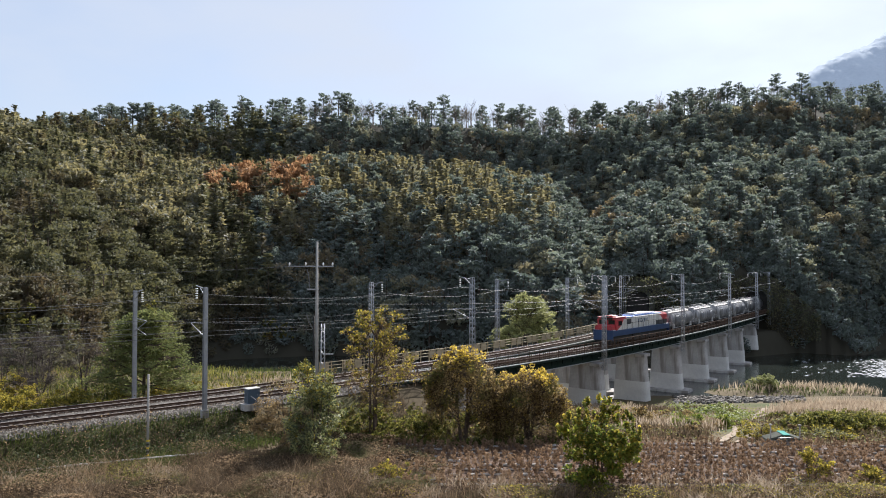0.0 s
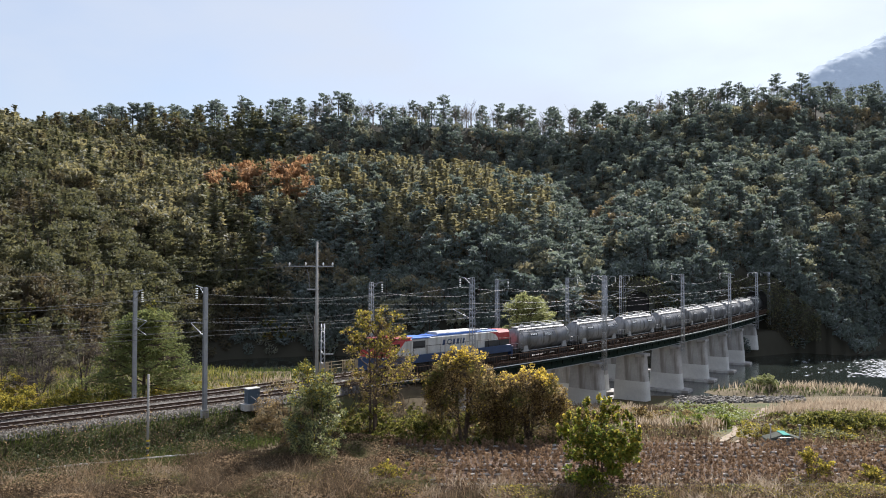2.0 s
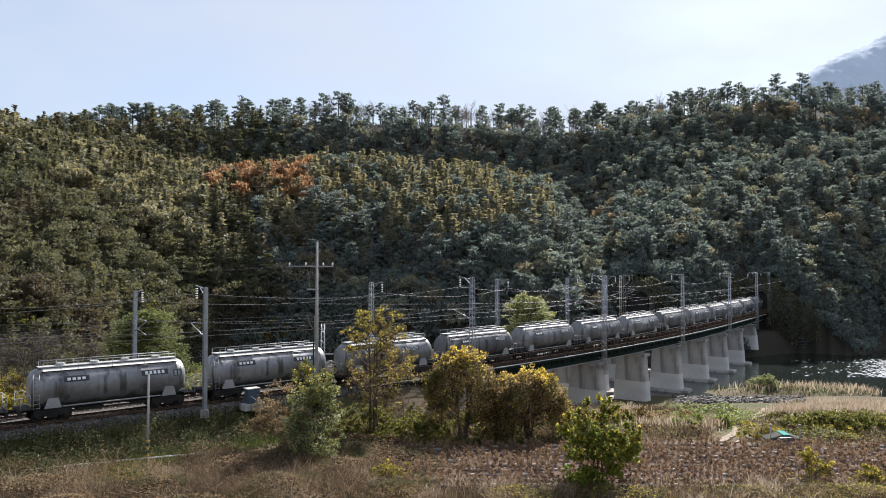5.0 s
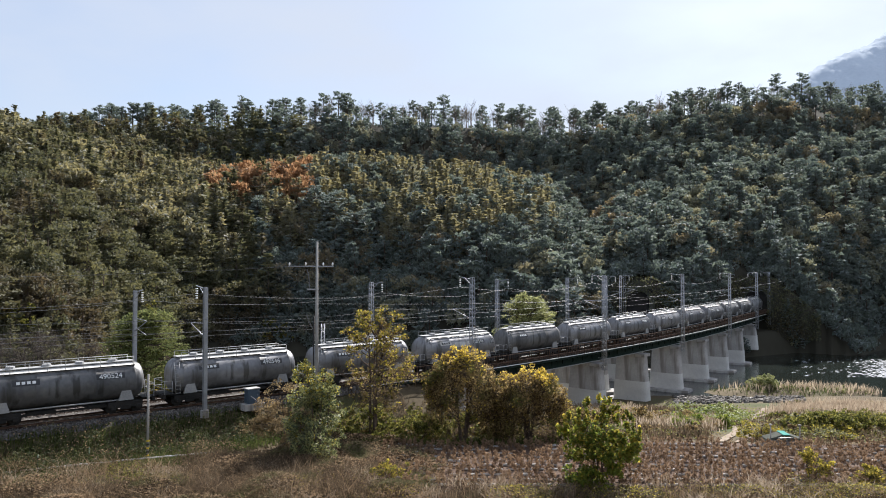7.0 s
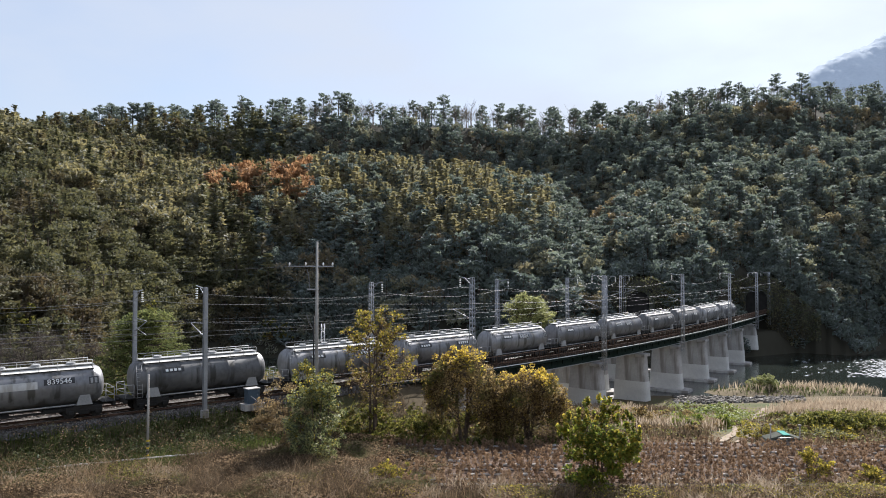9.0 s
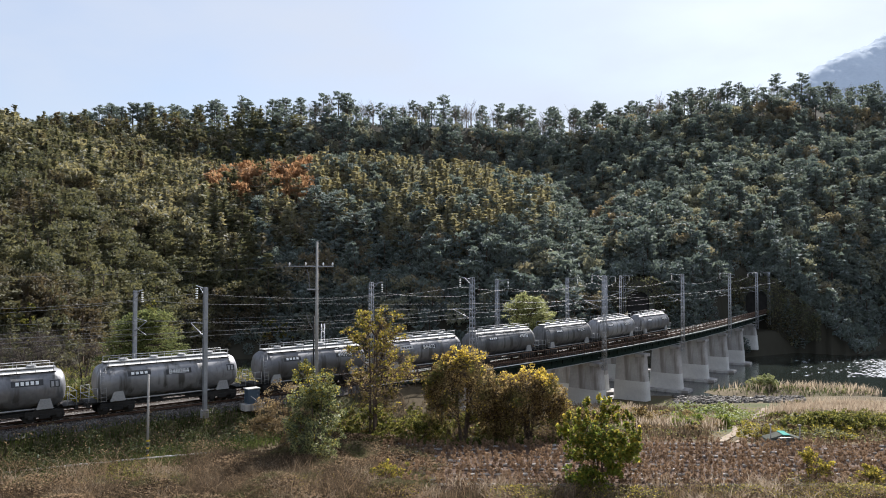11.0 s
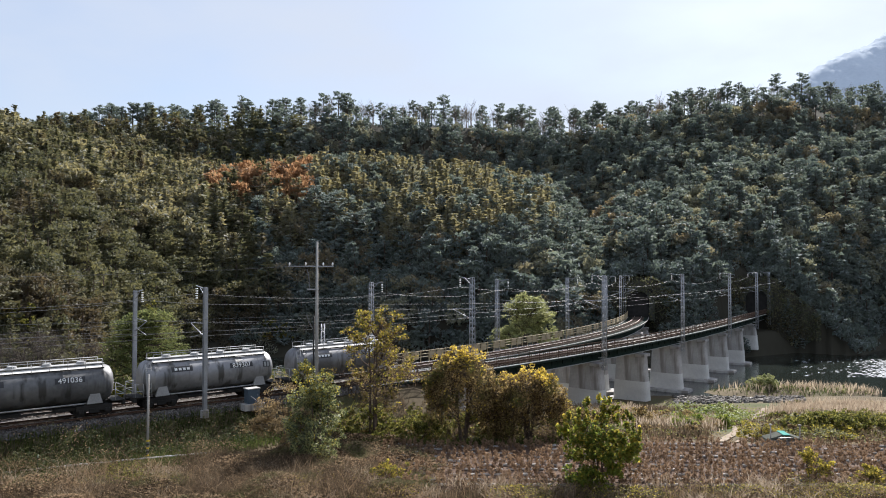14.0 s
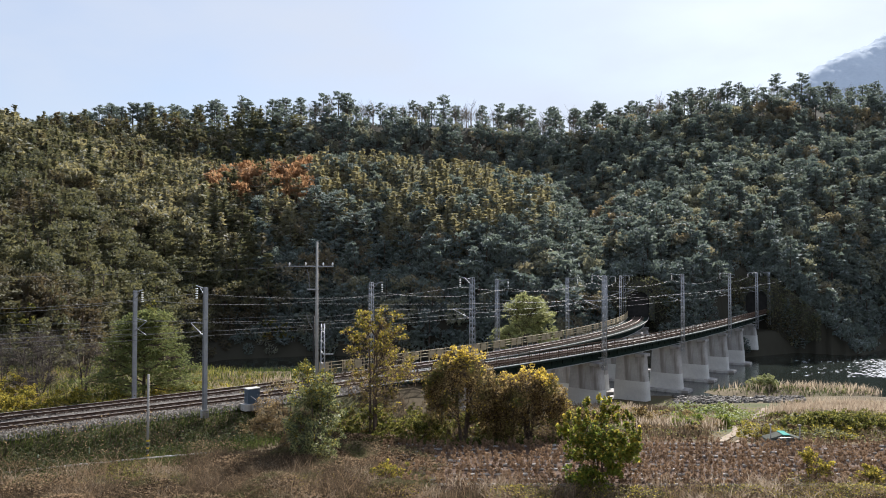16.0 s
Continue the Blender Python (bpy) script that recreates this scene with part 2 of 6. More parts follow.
# ---- mesh helpers ----
def np_mesh(name, verts, faces, material, smooth=False):
    """A mesh from an array of vertices and one array of equal-sized faces, or a list of such arrays."""
    me = bpy.data.meshes.new(name)
    groups = faces if isinstance(faces, list) else [faces]
    verts = np.asarray(verts, dtype=np.float32)
    idx = np.concatenate([np.asarray(g).ravel() for g in groups]).astype(np.int32)
    size = np.concatenate([np.full(len(g), np.asarray(g).shape[1]) for g in groups]).astype(np.int32)
    me.vertices.add(len(verts))
    me.vertices.foreach_set("co", verts.ravel())
    me.loops.add(len(idx))
    me.loops.foreach_set("vertex_index", idx)
    me.polygons.add(len(size))
    me.polygons.foreach_set("loop_start", np.concatenate([[0], np.cumsum(size)[:-1]]).astype(np.int32))
    me.update(calc_edges=True)
    me.materials.append(material)
    if smooth:
        me.polygons.foreach_set("use_smooth", np.ones(len(size), dtype=bool))
    return me


def join(pieces):
    """Several (verts, quads) as one."""
    vs, fs, k = [], [], 0
    for v, f in pieces:
        vs.append(v)
        fs.append(np.asarray(f) + k)
        k += len(v)
    return np.concatenate(vs), np.concatenate(fs)


def part(name, bm, material, parent=None, label="", smooth=False):
    me = bpy.data.meshes.new(name)
    bm.to_mesh(me)
    bm.free()
    me.materials.append(material)
    if smooth:
        for p in me.polygons:
            p.use_smooth = True
    ob = new(name, me)
    ob.parent = parent
    return tagged(ob, label)


def np_part(name, vf, material, parent=None, label="", smooth=False):
    ob = new(name, np_mesh(name, vf[0], vf[1], material, smooth))
    ob.parent = parent
    return tagged(ob, label)


def thing(name, label, category, m=None, group="", kind=""):
    ob = tagged(new(name), label, category, group, kind)
    if m is not None:
        ob.matrix_basis = m
    return ob


def box(bm, x0, x1, y0, y1, z0, z1, bevel=0.0):
    made = bmesh.ops.create_cube(bm, size=1)["verts"]
    for v in made:
        v.co = Vector(((x0 + x1) / 2 + v.co.x * (x1 - x0), (y0 + y1) / 2 + v.co.y * (y1 - y0), (z0 + z1) / 2 + v.co.z * (z1 - z0)))
    if bevel:
        es = list({e for v in made for e in v.link_edges})
        bmesh.ops.bevel(bm, geom=es, offset=bevel, segments=2, affect="EDGES", profile=0.5)
    return bm


def boxes(*rows, bevel=0.0):
    bm = bmesh.new()
    for r in rows:
        box(bm, *r, bevel=bevel)
    return bm


def tube(points, radii, n=6):
    """A tapered tube along points, as (verts, quads)."""
    p = np.asarray(points, float)
    r = np.broadcast_to(np.asarray(radii, float), (len(p),))
    d = np.gradient(p, axis=0)
    d /= np.linalg.norm(d, axis=1)[:, None] + 1e-9
    ref = np.array([0.0, 0, 1.0]) if abs(d[0][2]) < 0.9 else np.array([1.0, 0, 0])
    u = np.cross(d, ref)
    u /= np.linalg.norm(u, axis=1)[:, None] + 1e-9
    w = np.cross(d, u)
    a = np.arange(n) * 2 * np.pi / n
    v = p[:, None] + r[:, None, None] * (np.cos(a)[None, :, None] * u[:, None] + np.sin(a)[None, :, None] * w[:, None])
    f = []
    for i in range(len(p) - 1):
        for j in range(n):
            k = (j + 1) % n
            f.append((i * n + j, i * n + k, (i + 1) * n + k, (i + 1) * n + j))
    return v.reshape(-1, 3), np.array(f)


def rod(a, b, r, n=6, r2=None):
    """A closed straight bar from a to b."""
    a, b = np.asarray(a, float), np.asarray(b, float)
    d = (b - a) * 1e-4
    return tube([a, a + d, b - d, b], [r * 0.05, r, r if r2 is None else r2, r * 0.05], n)


def leaf_quads(rng, centres, size, flat=0.0, up=0.0):
    """One rhombic leaf at each centre, turned at random; flat: 0 any way, 1 lying level."""
    n = len(centres)
    nor = rng.normal(size=(n, 3))
    nor[:, :2] *= 1 - flat * 0.85
    nor[:, 2] += flat * 1.5 * np.sign(nor[:, 2] + 1e-6)
    nor /= np.linalg.norm(nor, axis=1)[:, None]
    t = np.cross(nor, rng.normal(size=(n, 3)))
    t[:, 2] += up
    t /= np.linalg.norm(t, axis=1)[:, None] + 1e-9
    b = np.cross(nor, t)
    s = size * rng.uniform(0.6, 1.3, n)[:, None]
    t, b = t * s * 0.5, b * s * 0.32
    v = np.stack([centres + t, centres + b, centres - t, centres - b], 1).reshape(-1, 3)
    return v, np.arange(4 * n).reshape(-1, 4)


def ball(rng, n, centre, radii, hollow=0.45):
    p = rng.normal(size=(n, 3))
    p /= np.linalg.norm(p, axis=1)[:, None]
    p *= (hollow + (1 - hollow) * rng.random(n) ** 0.6)[:, None]
    return np.asarray(centre) + p * np.asarray(radii)


# ---- the line of the two tracks ----
NEAR_X = (1.6563e-08, -4.07739e-06, -5.48225e-04, 0.7743105, -31.17686)
NEAR_Y = (-1.30838e-08, 2.13218e-06, 7.772583e-04, 0.6273711, 50.73478)
FAR_X = (-1.4083e-08, -7.5482e-07, -0.0011884, 0.7796, -33.481)
FAR_Y = (-5.9652e-09, 7.8964e-07, 0.0012905, 0.62698, 54.009)
S_END = 168.0        # the near line's tunnel mouth
S_FAR_END = 140.0


def line_at(s, off=0.0, far=False):
    """Point of a track's centre line, moved sideways (+: away from the camera), and its heading."""
    s = np.atleast_1d(np.asarray(s, float))
    cx, cy, hi = (FAR_X, FAR_Y, S_FAR_END) if far else (NEAR_X, NEAR_Y, S_END)
    c = np.clip(s, -24.0, hi)
    dx, dy = np.polyval(np.polyder(cx), c), np.polyval(np.polyder(cy), c)
    n = np.hypot(dx, dy)
    dx, dy = dx / n, dy / n
    x = np.polyval(cx, c) + (s - c) * dx - dy * off
    y = np.polyval(cy, c) + (s - c) * dy + dx * off
    return np.stack([x, y], 1), np.arctan2(dy, dx)


def ribbon(s, offs, zs, far=False):
    """A strip along a track with the cross-section (offs, zs), as (verts, quads)."""
    cols = [np.column_stack([line_at(s, o, far)[0], np.full(len(s), z)]) for o, z in zip(offs, zs)]
    v = np.stack(cols, 1).reshape(-1, 3)
    k = len(offs)
    f = [(i * k + j, (i + 1) * k + j, (i + 1) * k + j + 1, i * k + j + 1) for i in range(len(s) - 1) for j in range(k - 1)]
    return v, np.array(f)


# ---- the ground ----
def smooth01(x, a, b):
    t = np.clip((x - a) / (b - a), 0, 1)
    return t * t * (3 - 2 * t)


HILL_U = np.array([-1.25, -0.61, -0.53, -0.42, -0.30, -0.16, 0.05, 0.13, 0.20, 0.26, 0.36, 0.48, 0.61, 1.3])
HILL_TOE = np.array([105, 110, 118, 146, 170, 178, 170, 160, 160, 162, 166, 182, 194, 200])
HILL_Y1 = np.array([215, 215, 210, 215, 225, 230, 228, 228, 225, 230, 235, 238, 240, 240])
HILL_Z1 = np.array([50, 48, 40, 34, 34, 38, 34, 30, 19, 29, 36, 39, 40, 40])
HILL_Z2 = np.array([52, 50, 42, 38, 36, 36, 35, 33, 36, 44, 49, 51, 52, 52])
HILL_Z3 = np.array([58, 58, 61, 66, 69, 73, 70, 66, 67, 70, 79, 83, 80, 70])


def hill(x, y):
    u = np.clip(x / np.maximum(y, 30.0), -1.25, 1.3)
    toe, y1 = np.interp(u, HILL_U, HILL_TOE), np.interp(u, HILL_U, HILL_Y1)
    z1, z2, z3 = (np.interp(u, HILL_U, h) for h in (HILL_Z1, HILL_Z2, HILL_Z3))
    y2, y3 = y1 + 28, y1 + 82
    z = -14 + (z1 + 14) * np.clip((y - toe + 12) / (y1 - toe + 12), 0, 1) ** 0.6
    z = np.where(y > y1, z1 + (z2 - z1) * smooth01(y, y1, y2), z)
    z = np.where(y > y2, z2 + (z3 - z2) * np.sin(np.clip((y - y2) / (y3 - y2), 0, 1) * np.pi / 2), z)
    z = np.where(y > y3, z3 - (z3 - 15) * smooth01(y, y3, y3 + 260), z)
    return np.where(y < toe - 12, -14.0, z)


TRACK_S = np.arange(-330, 36, 1.5)
TRACK_P = line_at(TRACK_S, 2.1)[0]


def ground_z(x, y):
    x, y = np.asarray(x, float), np.asarray(y, float)
    u = x / np.maximum(y, 25.0)
    right = np.interp(y, (-60, -2, 6, 20, 40, 57, 63, 75, 90, 101, 112, 120, 150), (9.4, 9.4, 7.0, 2.0, -2.7, -3.0, -3.6, -5.4, -7.4, -8.4, -9.0, -10.2, -12))
    left = np.interp(y, (-60, -2, 6, 20, 38, 46, 58, 100, 112, 118, 150), (9.4, 9.4, 7.0, 2.0, -2.0, -2.2, -2.5, -3.0, -6, -9.0, -11))
    z = right + (left - right) * smooth01(u, 0.02, -0.22)
    z = z + 0.25 * np.sin(x * 0.21 + 1.3 * np.sin(y * 0.13)) * np.sin(y * 0.17 + 0.5) * smooth01(y, 42, 70)
    z = np.maximum(z, hill(x, y))
    # spurs into which the two tunnels are cut
    for far, s0 in ((False, S_END), (True, S_FAR_END)):
        p, th = line_at(s0, 0, far)
        c, sn = math.cos(th[0]), math.sin(th[0])
        a, b = (x - p[0][0]) * c + (y - p[0][1]) * sn, -(x - p[0][0]) * sn + (y - p[0][1]) * c
        z = np.where((a < 0.2) & (a > -45) & (np.abs(b) < 6), np.minimum(z, -4.0), z)
        knoll = 8.3 + 0.2 * a - np.maximum(np.abs(b) - 4.0, 0) * 1.0
        z = np.where((a > 0.2) & (a < 60), np.maximum(z, knoll), z)
    # railway bank, trimmed flat for the ballast
    d = np.full(x.shape, 1e9)
    for px, py in TRACK_P:
        d = np.minimum(d, (x - px) ** 2 + (y - py) ** 2)
    d = np.sqrt(d)
    bank = -0.62 - np.maximum(d - 4.4, 0) * 0.85
    z = np.where(d < 4.4, -0.62, np.maximum(z, bank))
    return np.where((d < 40) & (d >= 4.4) & (z > bank) & (y < 45) & (x < 0), np.minimum(z, -0.62 + (d - 4.4) * 0.5), z)


def axis_steps(bounds):
    out = [bounds[0][0]]
    for a, b, st in bounds:
        out += list(np.linspace(a, b, max(1, round((b - a) / st)) + 1)[1:])
    return np.array(out)


GX = axis_steps([(-2600, -600, 250), (-600, -260, 34), (-260, -60, 5), (-60, 105, 1.3), (105, 260, 4.5), (260, 620, 36), (620, 2600, 250)])
GY = axis_steps([(-2600, -500, 260), (-500, -60, 40), (-60, 36, 4), (36, 120, 1.2), (120, 200, 1.7), (200, 330, 3.2), (330, 620, 24), (620, 2700, 260)])


def build_ground():
    gx, gy = np.meshgrid(GX, GY)
    z = ground_z(gx, gy)
    z = z + np.where(hill(gx, gy) > 0, 0.8 * np.sin(gx * 0.31 + gy * 0.11) * np.sin(gy * 0.23 - gx * 0.07), 0)
    k = len(GX)
    i, j = np.meshgrid(np.arange(len(GY) - 1), np.arange(k - 1), indexing="ij")
    a = (i * k + j).ravel()
    f = np.stack([a, a + 1, a + k + 1, a + k], 1)
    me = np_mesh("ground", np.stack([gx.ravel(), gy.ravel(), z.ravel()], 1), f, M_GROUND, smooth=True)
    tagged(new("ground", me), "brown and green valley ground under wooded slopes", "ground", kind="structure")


build_ground()

water = new("water", np_mesh("water", [(-900, 60, -9.2), (1200, 60, -9.2), (1200, 260, -9.2), (-900, 260, -9.2)], np.array([[0, 1, 2, 3]]), M_WATER))
tagged(water, "dark shallow river with glittering ripples", "river", kind="structure")


def ripple_water():
    n, l = M_WATER.node_tree.nodes, M_WATER.node_tree.links
    tex = n.new("ShaderNodeTexCoord")
    mp = n.new("ShaderNodeMapping")
    mp.inputs["Scale"].default_value = (0.8, 2.2, 1)
    nz = n.new("ShaderNodeTexNoise")
    nz.inputs["Scale"].default_value, nz.inputs["Detail"].default_value = 1.1, 4
    bp = n.new("ShaderNodeBump")
    bp.inputs["Strength"].default_value, bp.inputs["Distance"].default_value = 0.16, 0.2
    l.new(tex.outputs["Object"], mp.inputs[0])
    l.new(mp.outputs[0], nz.inputs["Vector"])
    l.new(nz.outputs["Fac"], bp.inputs["Height"])
    l.new(bp.outputs[0], n["Principled BSDF"].inputs["Normal"])


ripple_water()

# far mountain behind the ridge
def build_mountain():
    rng = np.random.default_rng(5)
    xs, ys = np.meshgrid(np.arange(430, 1500, 5.0), np.arange(850, 1500, 10.0))
    crest = np.where(xs > 539, 292 + 0.55 * (xs - 539), 292 - 1.1 * (539 - xs))
    crest = np.minimum(crest, 470 - 0.15 * np.abs(xs - 900))
    z = crest * np.exp(-((ys - 1120) / 260) ** 2) + 4 * np.sin(xs * 0.045) + rng.uniform(0, 5.5, xs.shape)
    k = xs.shape[1]
    i, j = np.meshgrid(np.arange(xs.shape[0] - 1), np.arange(k - 1), indexing="ij")
    a = (i * k + j).ravel()
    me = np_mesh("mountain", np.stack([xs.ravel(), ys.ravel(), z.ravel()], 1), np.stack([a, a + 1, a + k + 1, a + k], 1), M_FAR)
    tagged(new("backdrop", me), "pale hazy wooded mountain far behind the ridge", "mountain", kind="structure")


build_mountain()

# ---- permanent way ----
def build_tracks():
    s = np.concatenate([np.arange(-330, -24, 6.0), np.arange(-24, 35.1, 1.5)])
    bed = tagged(new("track_bed", np_mesh("track_bed", *ribbon(s, (-2.35, -1.65, 5.85, 6.6), (-0.7, -0.22, -0.22, -0.7)), M_BALLAST)),
                 "grey crushed-stone ballast under two railway tracks", "track bed", kind="structure")
    rng = np.random.default_rng(2)
    n = 9000
    ss, oo = rng.uniform(-24, 34, n), np.where(rng.random(n) < 0.6, rng.uniform(-2.3, -1.1, n), rng.uniform(0.8, 7.2, n))
    p = np.concatenate([line_at(ss[i:i + 1], oo[i])[0] for i in range(n)])
    zz = np.interp(oo, (-2.35, -1.65, 5.85, 6.6), (-0.7, -0.22, -0.22, -0.7))
    r = rng.uniform(0.04, 0.09, n)
    tet = np.array([(1, 0, -0.6), (-0.6, 0.9, -0.5), (-0.6, -0.9, -0.4), (0, 0.1, 0.9)])
    v = (tet[None] * r[:, None, None] * rng.uniform(0.7, 1.3, (n, 4, 3))) + np.column_stack([p, zz + 0.02])[:, None]
    f = (np.arange(n)[:, None, None] * 4 + np.array([(0, 1, 3), (1, 2, 3), (2, 0, 3)])[None]).reshape(-1, 3)
    st = new("ballast_stones", np_mesh("ballast_stones", v.reshape(-1, 3), f, M_STONE))
    tagged(st, "loose grey ballast stones on the track shoulder", "stones", kind="stuff")
    for off in (0.0, 4.2):
        np_part("stained_ballast", ribbon(np.arange(-60, 35.1, 1.5), (off - 1.5, off + 1.5), (-0.212, -0.212)), M_STAIN, bed, "rust-stained stones between the rails")
    for far in (False, True):
        track = thing("railway_track", "pair of rust-brown steel rails with polished heads", "railway track", kind="structure")
        sl = np.concatenate([np.arange(-330, -24, 5.0), np.arange(-24, (S_FAR_END if far else S_END) + 12, 1.2)])
        for side in (-0.76, 0.76):
            np_part("rail", ribbon(sl, (side - 0.075, side - 0.02, side - 0.036, side - 0.036, side + 0.036, side + 0.036, side + 0.02, side + 0.075),
                                   (-0.165, -0.15, -0.04, -0.004, -0.004, -0.04, -0.15, -0.165), far), M_RAIL, track)
            np_part("rail_head", ribbon(sl, (side - 0.034, side - 0.03, side + 0.03, side + 0.034), (-0.004, 0.0, 0.0, -0.004), far), M_RAILTOP, track, "polished running surface")
        bm = boxes((-1.22, 1.22, -0.13, 0.13, -0.3, -0.16), bevel=0.015)
        me = bpy.data.meshes.new("sleeper")
        bm.to_mesh(me)
        bm.free()
        me.materials.append(M_SLEEPER)
        for q in np.arange(-24, 34, 0.64):
            p, th = line_at(q, 0, far)
            ob = new("sleeper", me)
            ob.matrix_basis = pose(p[0][0], p[0][1], 0, 0, 0, math.degrees(th[0]) + 90)
            ob.parent = track


build_tracks()


# ---- the two bridges ----
def solid_strip(s, o0, o1, z0, z1, far=False):
    v, f = ribbon(s, (o0, o0, o1, o1, o0), (z0, z1, z1, z0, z0), far)
    return v, f


def build_bridge(far, s0, s1, label):
    b = thing("railway_bridge", label, "bridge")
    s = np.arange(s0, s1 + 0.1, 2.0)
    for o in (-1.35, 1.0):
        np_part("girder", solid_strip(s, o, o + 0.35, -1.6, -0.5, far), M_GIRDER, b)
        np_part("flange", solid_strip(s, o - 0.12, o + 0.47, -1.65, -1.58, far), M_GREYPAINT, b, "pale lower flange edge")
    np_part("deck", solid_strip(s, -2.2, 2.2, -0.52, -0.3, far), M_GIRDER, b)
    ties = []
    for q in np.arange(s0, s1, 0.6):
        p, th = line_at(q, 0, far)
        c, sn = math.cos(th[0]), math.sin(th[0])
        w = [(a, o, z) for z in (-0.3, -0.165) for a, o in ((-0.12, -1.3), (0.12, -1.3), (0.12, 1.3), (-0.12, 1.3))]
        v = np.array([(p[0][0] + a * c - o * sn, p[0][1] + a * sn + o * c, z) for a, o, z in w])
        ties.append((v, np.array([(0, 1, 5, 4), (1, 2, 6, 5), (2, 3, 7, 6), (3, 0, 4, 7), (4, 5, 6, 7)])))
    tagged(np_part("bridge_tie", join(ties), M_TIE, b), kind="stuff")
    for o in (-2.36, 2.16):
        # near bridge's kerbs take paler concrete to show their sunlit line
        np_part("kerb", solid_strip(s, o, o + 0.1, -0.22, -0.14 if o < 0 else -0.2, far), M_CONC_PALE if not far else M_CONC, b, "concrete cable trough edge, paled on the near bridge for its sunlit line")
    # the far line alone has a railing, along its outer side
    if far:
        for z in (0.35, 0.7, 1.05):
            v, f = ribbon(s, (2.27, 2.27, 2.33, 2.33, 2.27), (z - 0.035, z + 0.035, z + 0.035, z - 0.035, z - 0.035), far)
            np_part("handrail", (v, f), M_RAILING_Y, b)
        kinds = []
        for name, row in (("railing_post", (-0.045, 0.045, -0.045, 0.045, -0.3, 1.14)), ("railing_panel", (0.15, 1.15, -0.02, 0.02, 0.12, 0.98))):
            bm = boxes(row)
            me = bpy.data.meshes.new(name)
            bm.to_mesh(me)
            bm.free()
            me.materials.append(M_RAILING_Y)
            kinds.append(me)
        for k, q in enumerate(np.arange(s0, s1, 1.5)):
            p, th = line_at(q, 2.3, far)
            for me in kinds if k % 3 != 1 else kinds[:1]:
                ob = new(me.name.split(".")[0], me)
                ob.parent = b
                ob.matrix_basis = pose(p[0][0], p[0][1], 0, 0, 0, math.degrees(th[0]))
    else:
        for z in (0.3, 1.05):
            v, f = ribbon(s, (-2.32, -2.32, -2.28, -2.28, -2.32), (z - 0.03, z + 0.03, z + 0.03, z - 0.03, z - 0.03), far)
            np_part("handrail", (v, f), M_RUSTY, b, "thin rust-brown handrail")
        me = bpy.data.meshes.new("railing_post")
        bm = boxes((-0.04, 0.04, -0.04, 0.04, -0.3, 1.1))
        bm.to_mesh(me)
        bm.free()
        me.materials.append(M_RUSTY)
        for q in np.arange(s0, s1, 2.0):
            p, th = line_at(q, -2.3, far)
            ob = new("railing_post", me)
            ob.parent = b
            ob.matrix_basis = pose(p[0][0], p[0][1], 0, 0, 0, math.degrees(th[0]))
        pickets = []
        for q in np.arange(s0, s1, 0.4):
            p = line_at(q, -2.3, far)[0][0]
            pickets.append(rod((p[0], p[1], 0.0), (p[0], p[1], 1.05), 0.022, 4))
        tagged(np_part("picket", join(pickets), M_RUSTY, b, "thin rust-brown railing bars"), kind="stuff")
        # walkway brackets under the deck edge
        bm = boxes((-0.05, 0.05, -2.2, -1.4, -0.62, -0.52), (-0.04, 0.04, -1.5, -1.38, -1.2, -0.6))
        me = bpy.data.meshes.new("walkway_bracket")
        bm.to_mesh(me)
        bm.free()
        me.materials.append(M_GIRDER)
        for q in np.arange(s0 + 1, s1, 2.4):
            p, th = line_at(q, 0, far)
            ob = new("walkway_bracket", me)
            ob.parent = b
            ob.matrix_basis = pose(p[0][0], p[0][1], 0, 0, 0, math.degrees(th[0]))
    return b


build_bridge(False, 30, S_END + 1, "steel girder railway bridge with dark green beams and rusty picket railing")
build_bridge(True, 30, S_FAR_END + 1, "curved railway bridge with ochre railing leading into the hillside")


def build_pier(s, far, base, group):
    p, th = line_at(s, 0, far)
    m = pose(p[0][0], p[0][1], 0, 0, 0, math.degrees(th[0]))
    pier = thing("bridge_pier", "tapered grey concrete bridge pier with paler foot", "bridge pier", m, group)
    mid = base * 0.58 - 0.8

    def shaft(z0, z1, g0, g1, w0, w1):
        bm = bmesh.new()
        ring = [(math.copysign(abs(math.cos(a)) ** 0.45, math.cos(a)), math.copysign(abs(math.sin(a)) ** 0.45, math.sin(a))) for a in np.arange(20) * math.pi / 10 + 0.157]
        lo = [bm.verts.new((x * g0, y * w0, z0)) for x, y in ring]
        hi = [bm.verts.new((x * g1, y * w1, z1)) for x, y in ring]
        for i in range(20):
            bm.faces.new((lo[i], lo[(i + 1) % 20], hi[(i + 1) % 20], hi[i]))
        bm.faces.new(hi)
        bm.faces.new(lo[::-1])
        return bm
    part("pier_cap", boxes((-1.15, 1.15, -2.45, 2.45, -2.25, -1.82), bevel=0.05), M_CONC, pier)
    part("shaft", shaft(mid, -2.25, 1.0, 0.9, 2.55, 2.3), M_CONC, pier)
    part("foot", shaft(base - 1.5, mid, 1.2, 1.03, 2.85, 2.6), M_CONC_PALE, pier, "paler, wider lower pier section")
    if base < -8.5:
        part("footing", shaft(-11, -8.85, 2.3, 2.2, 4.1, 4.0), M_CONC, pier, "oval concrete footing at the water line")


for q in np.arange(43.2, 160, 13.65):
    g = float(ground_z(*line_at(q)[0].T)[0])
    build_pier(q, False, max(g, -9.5), "piers of the near bridge")
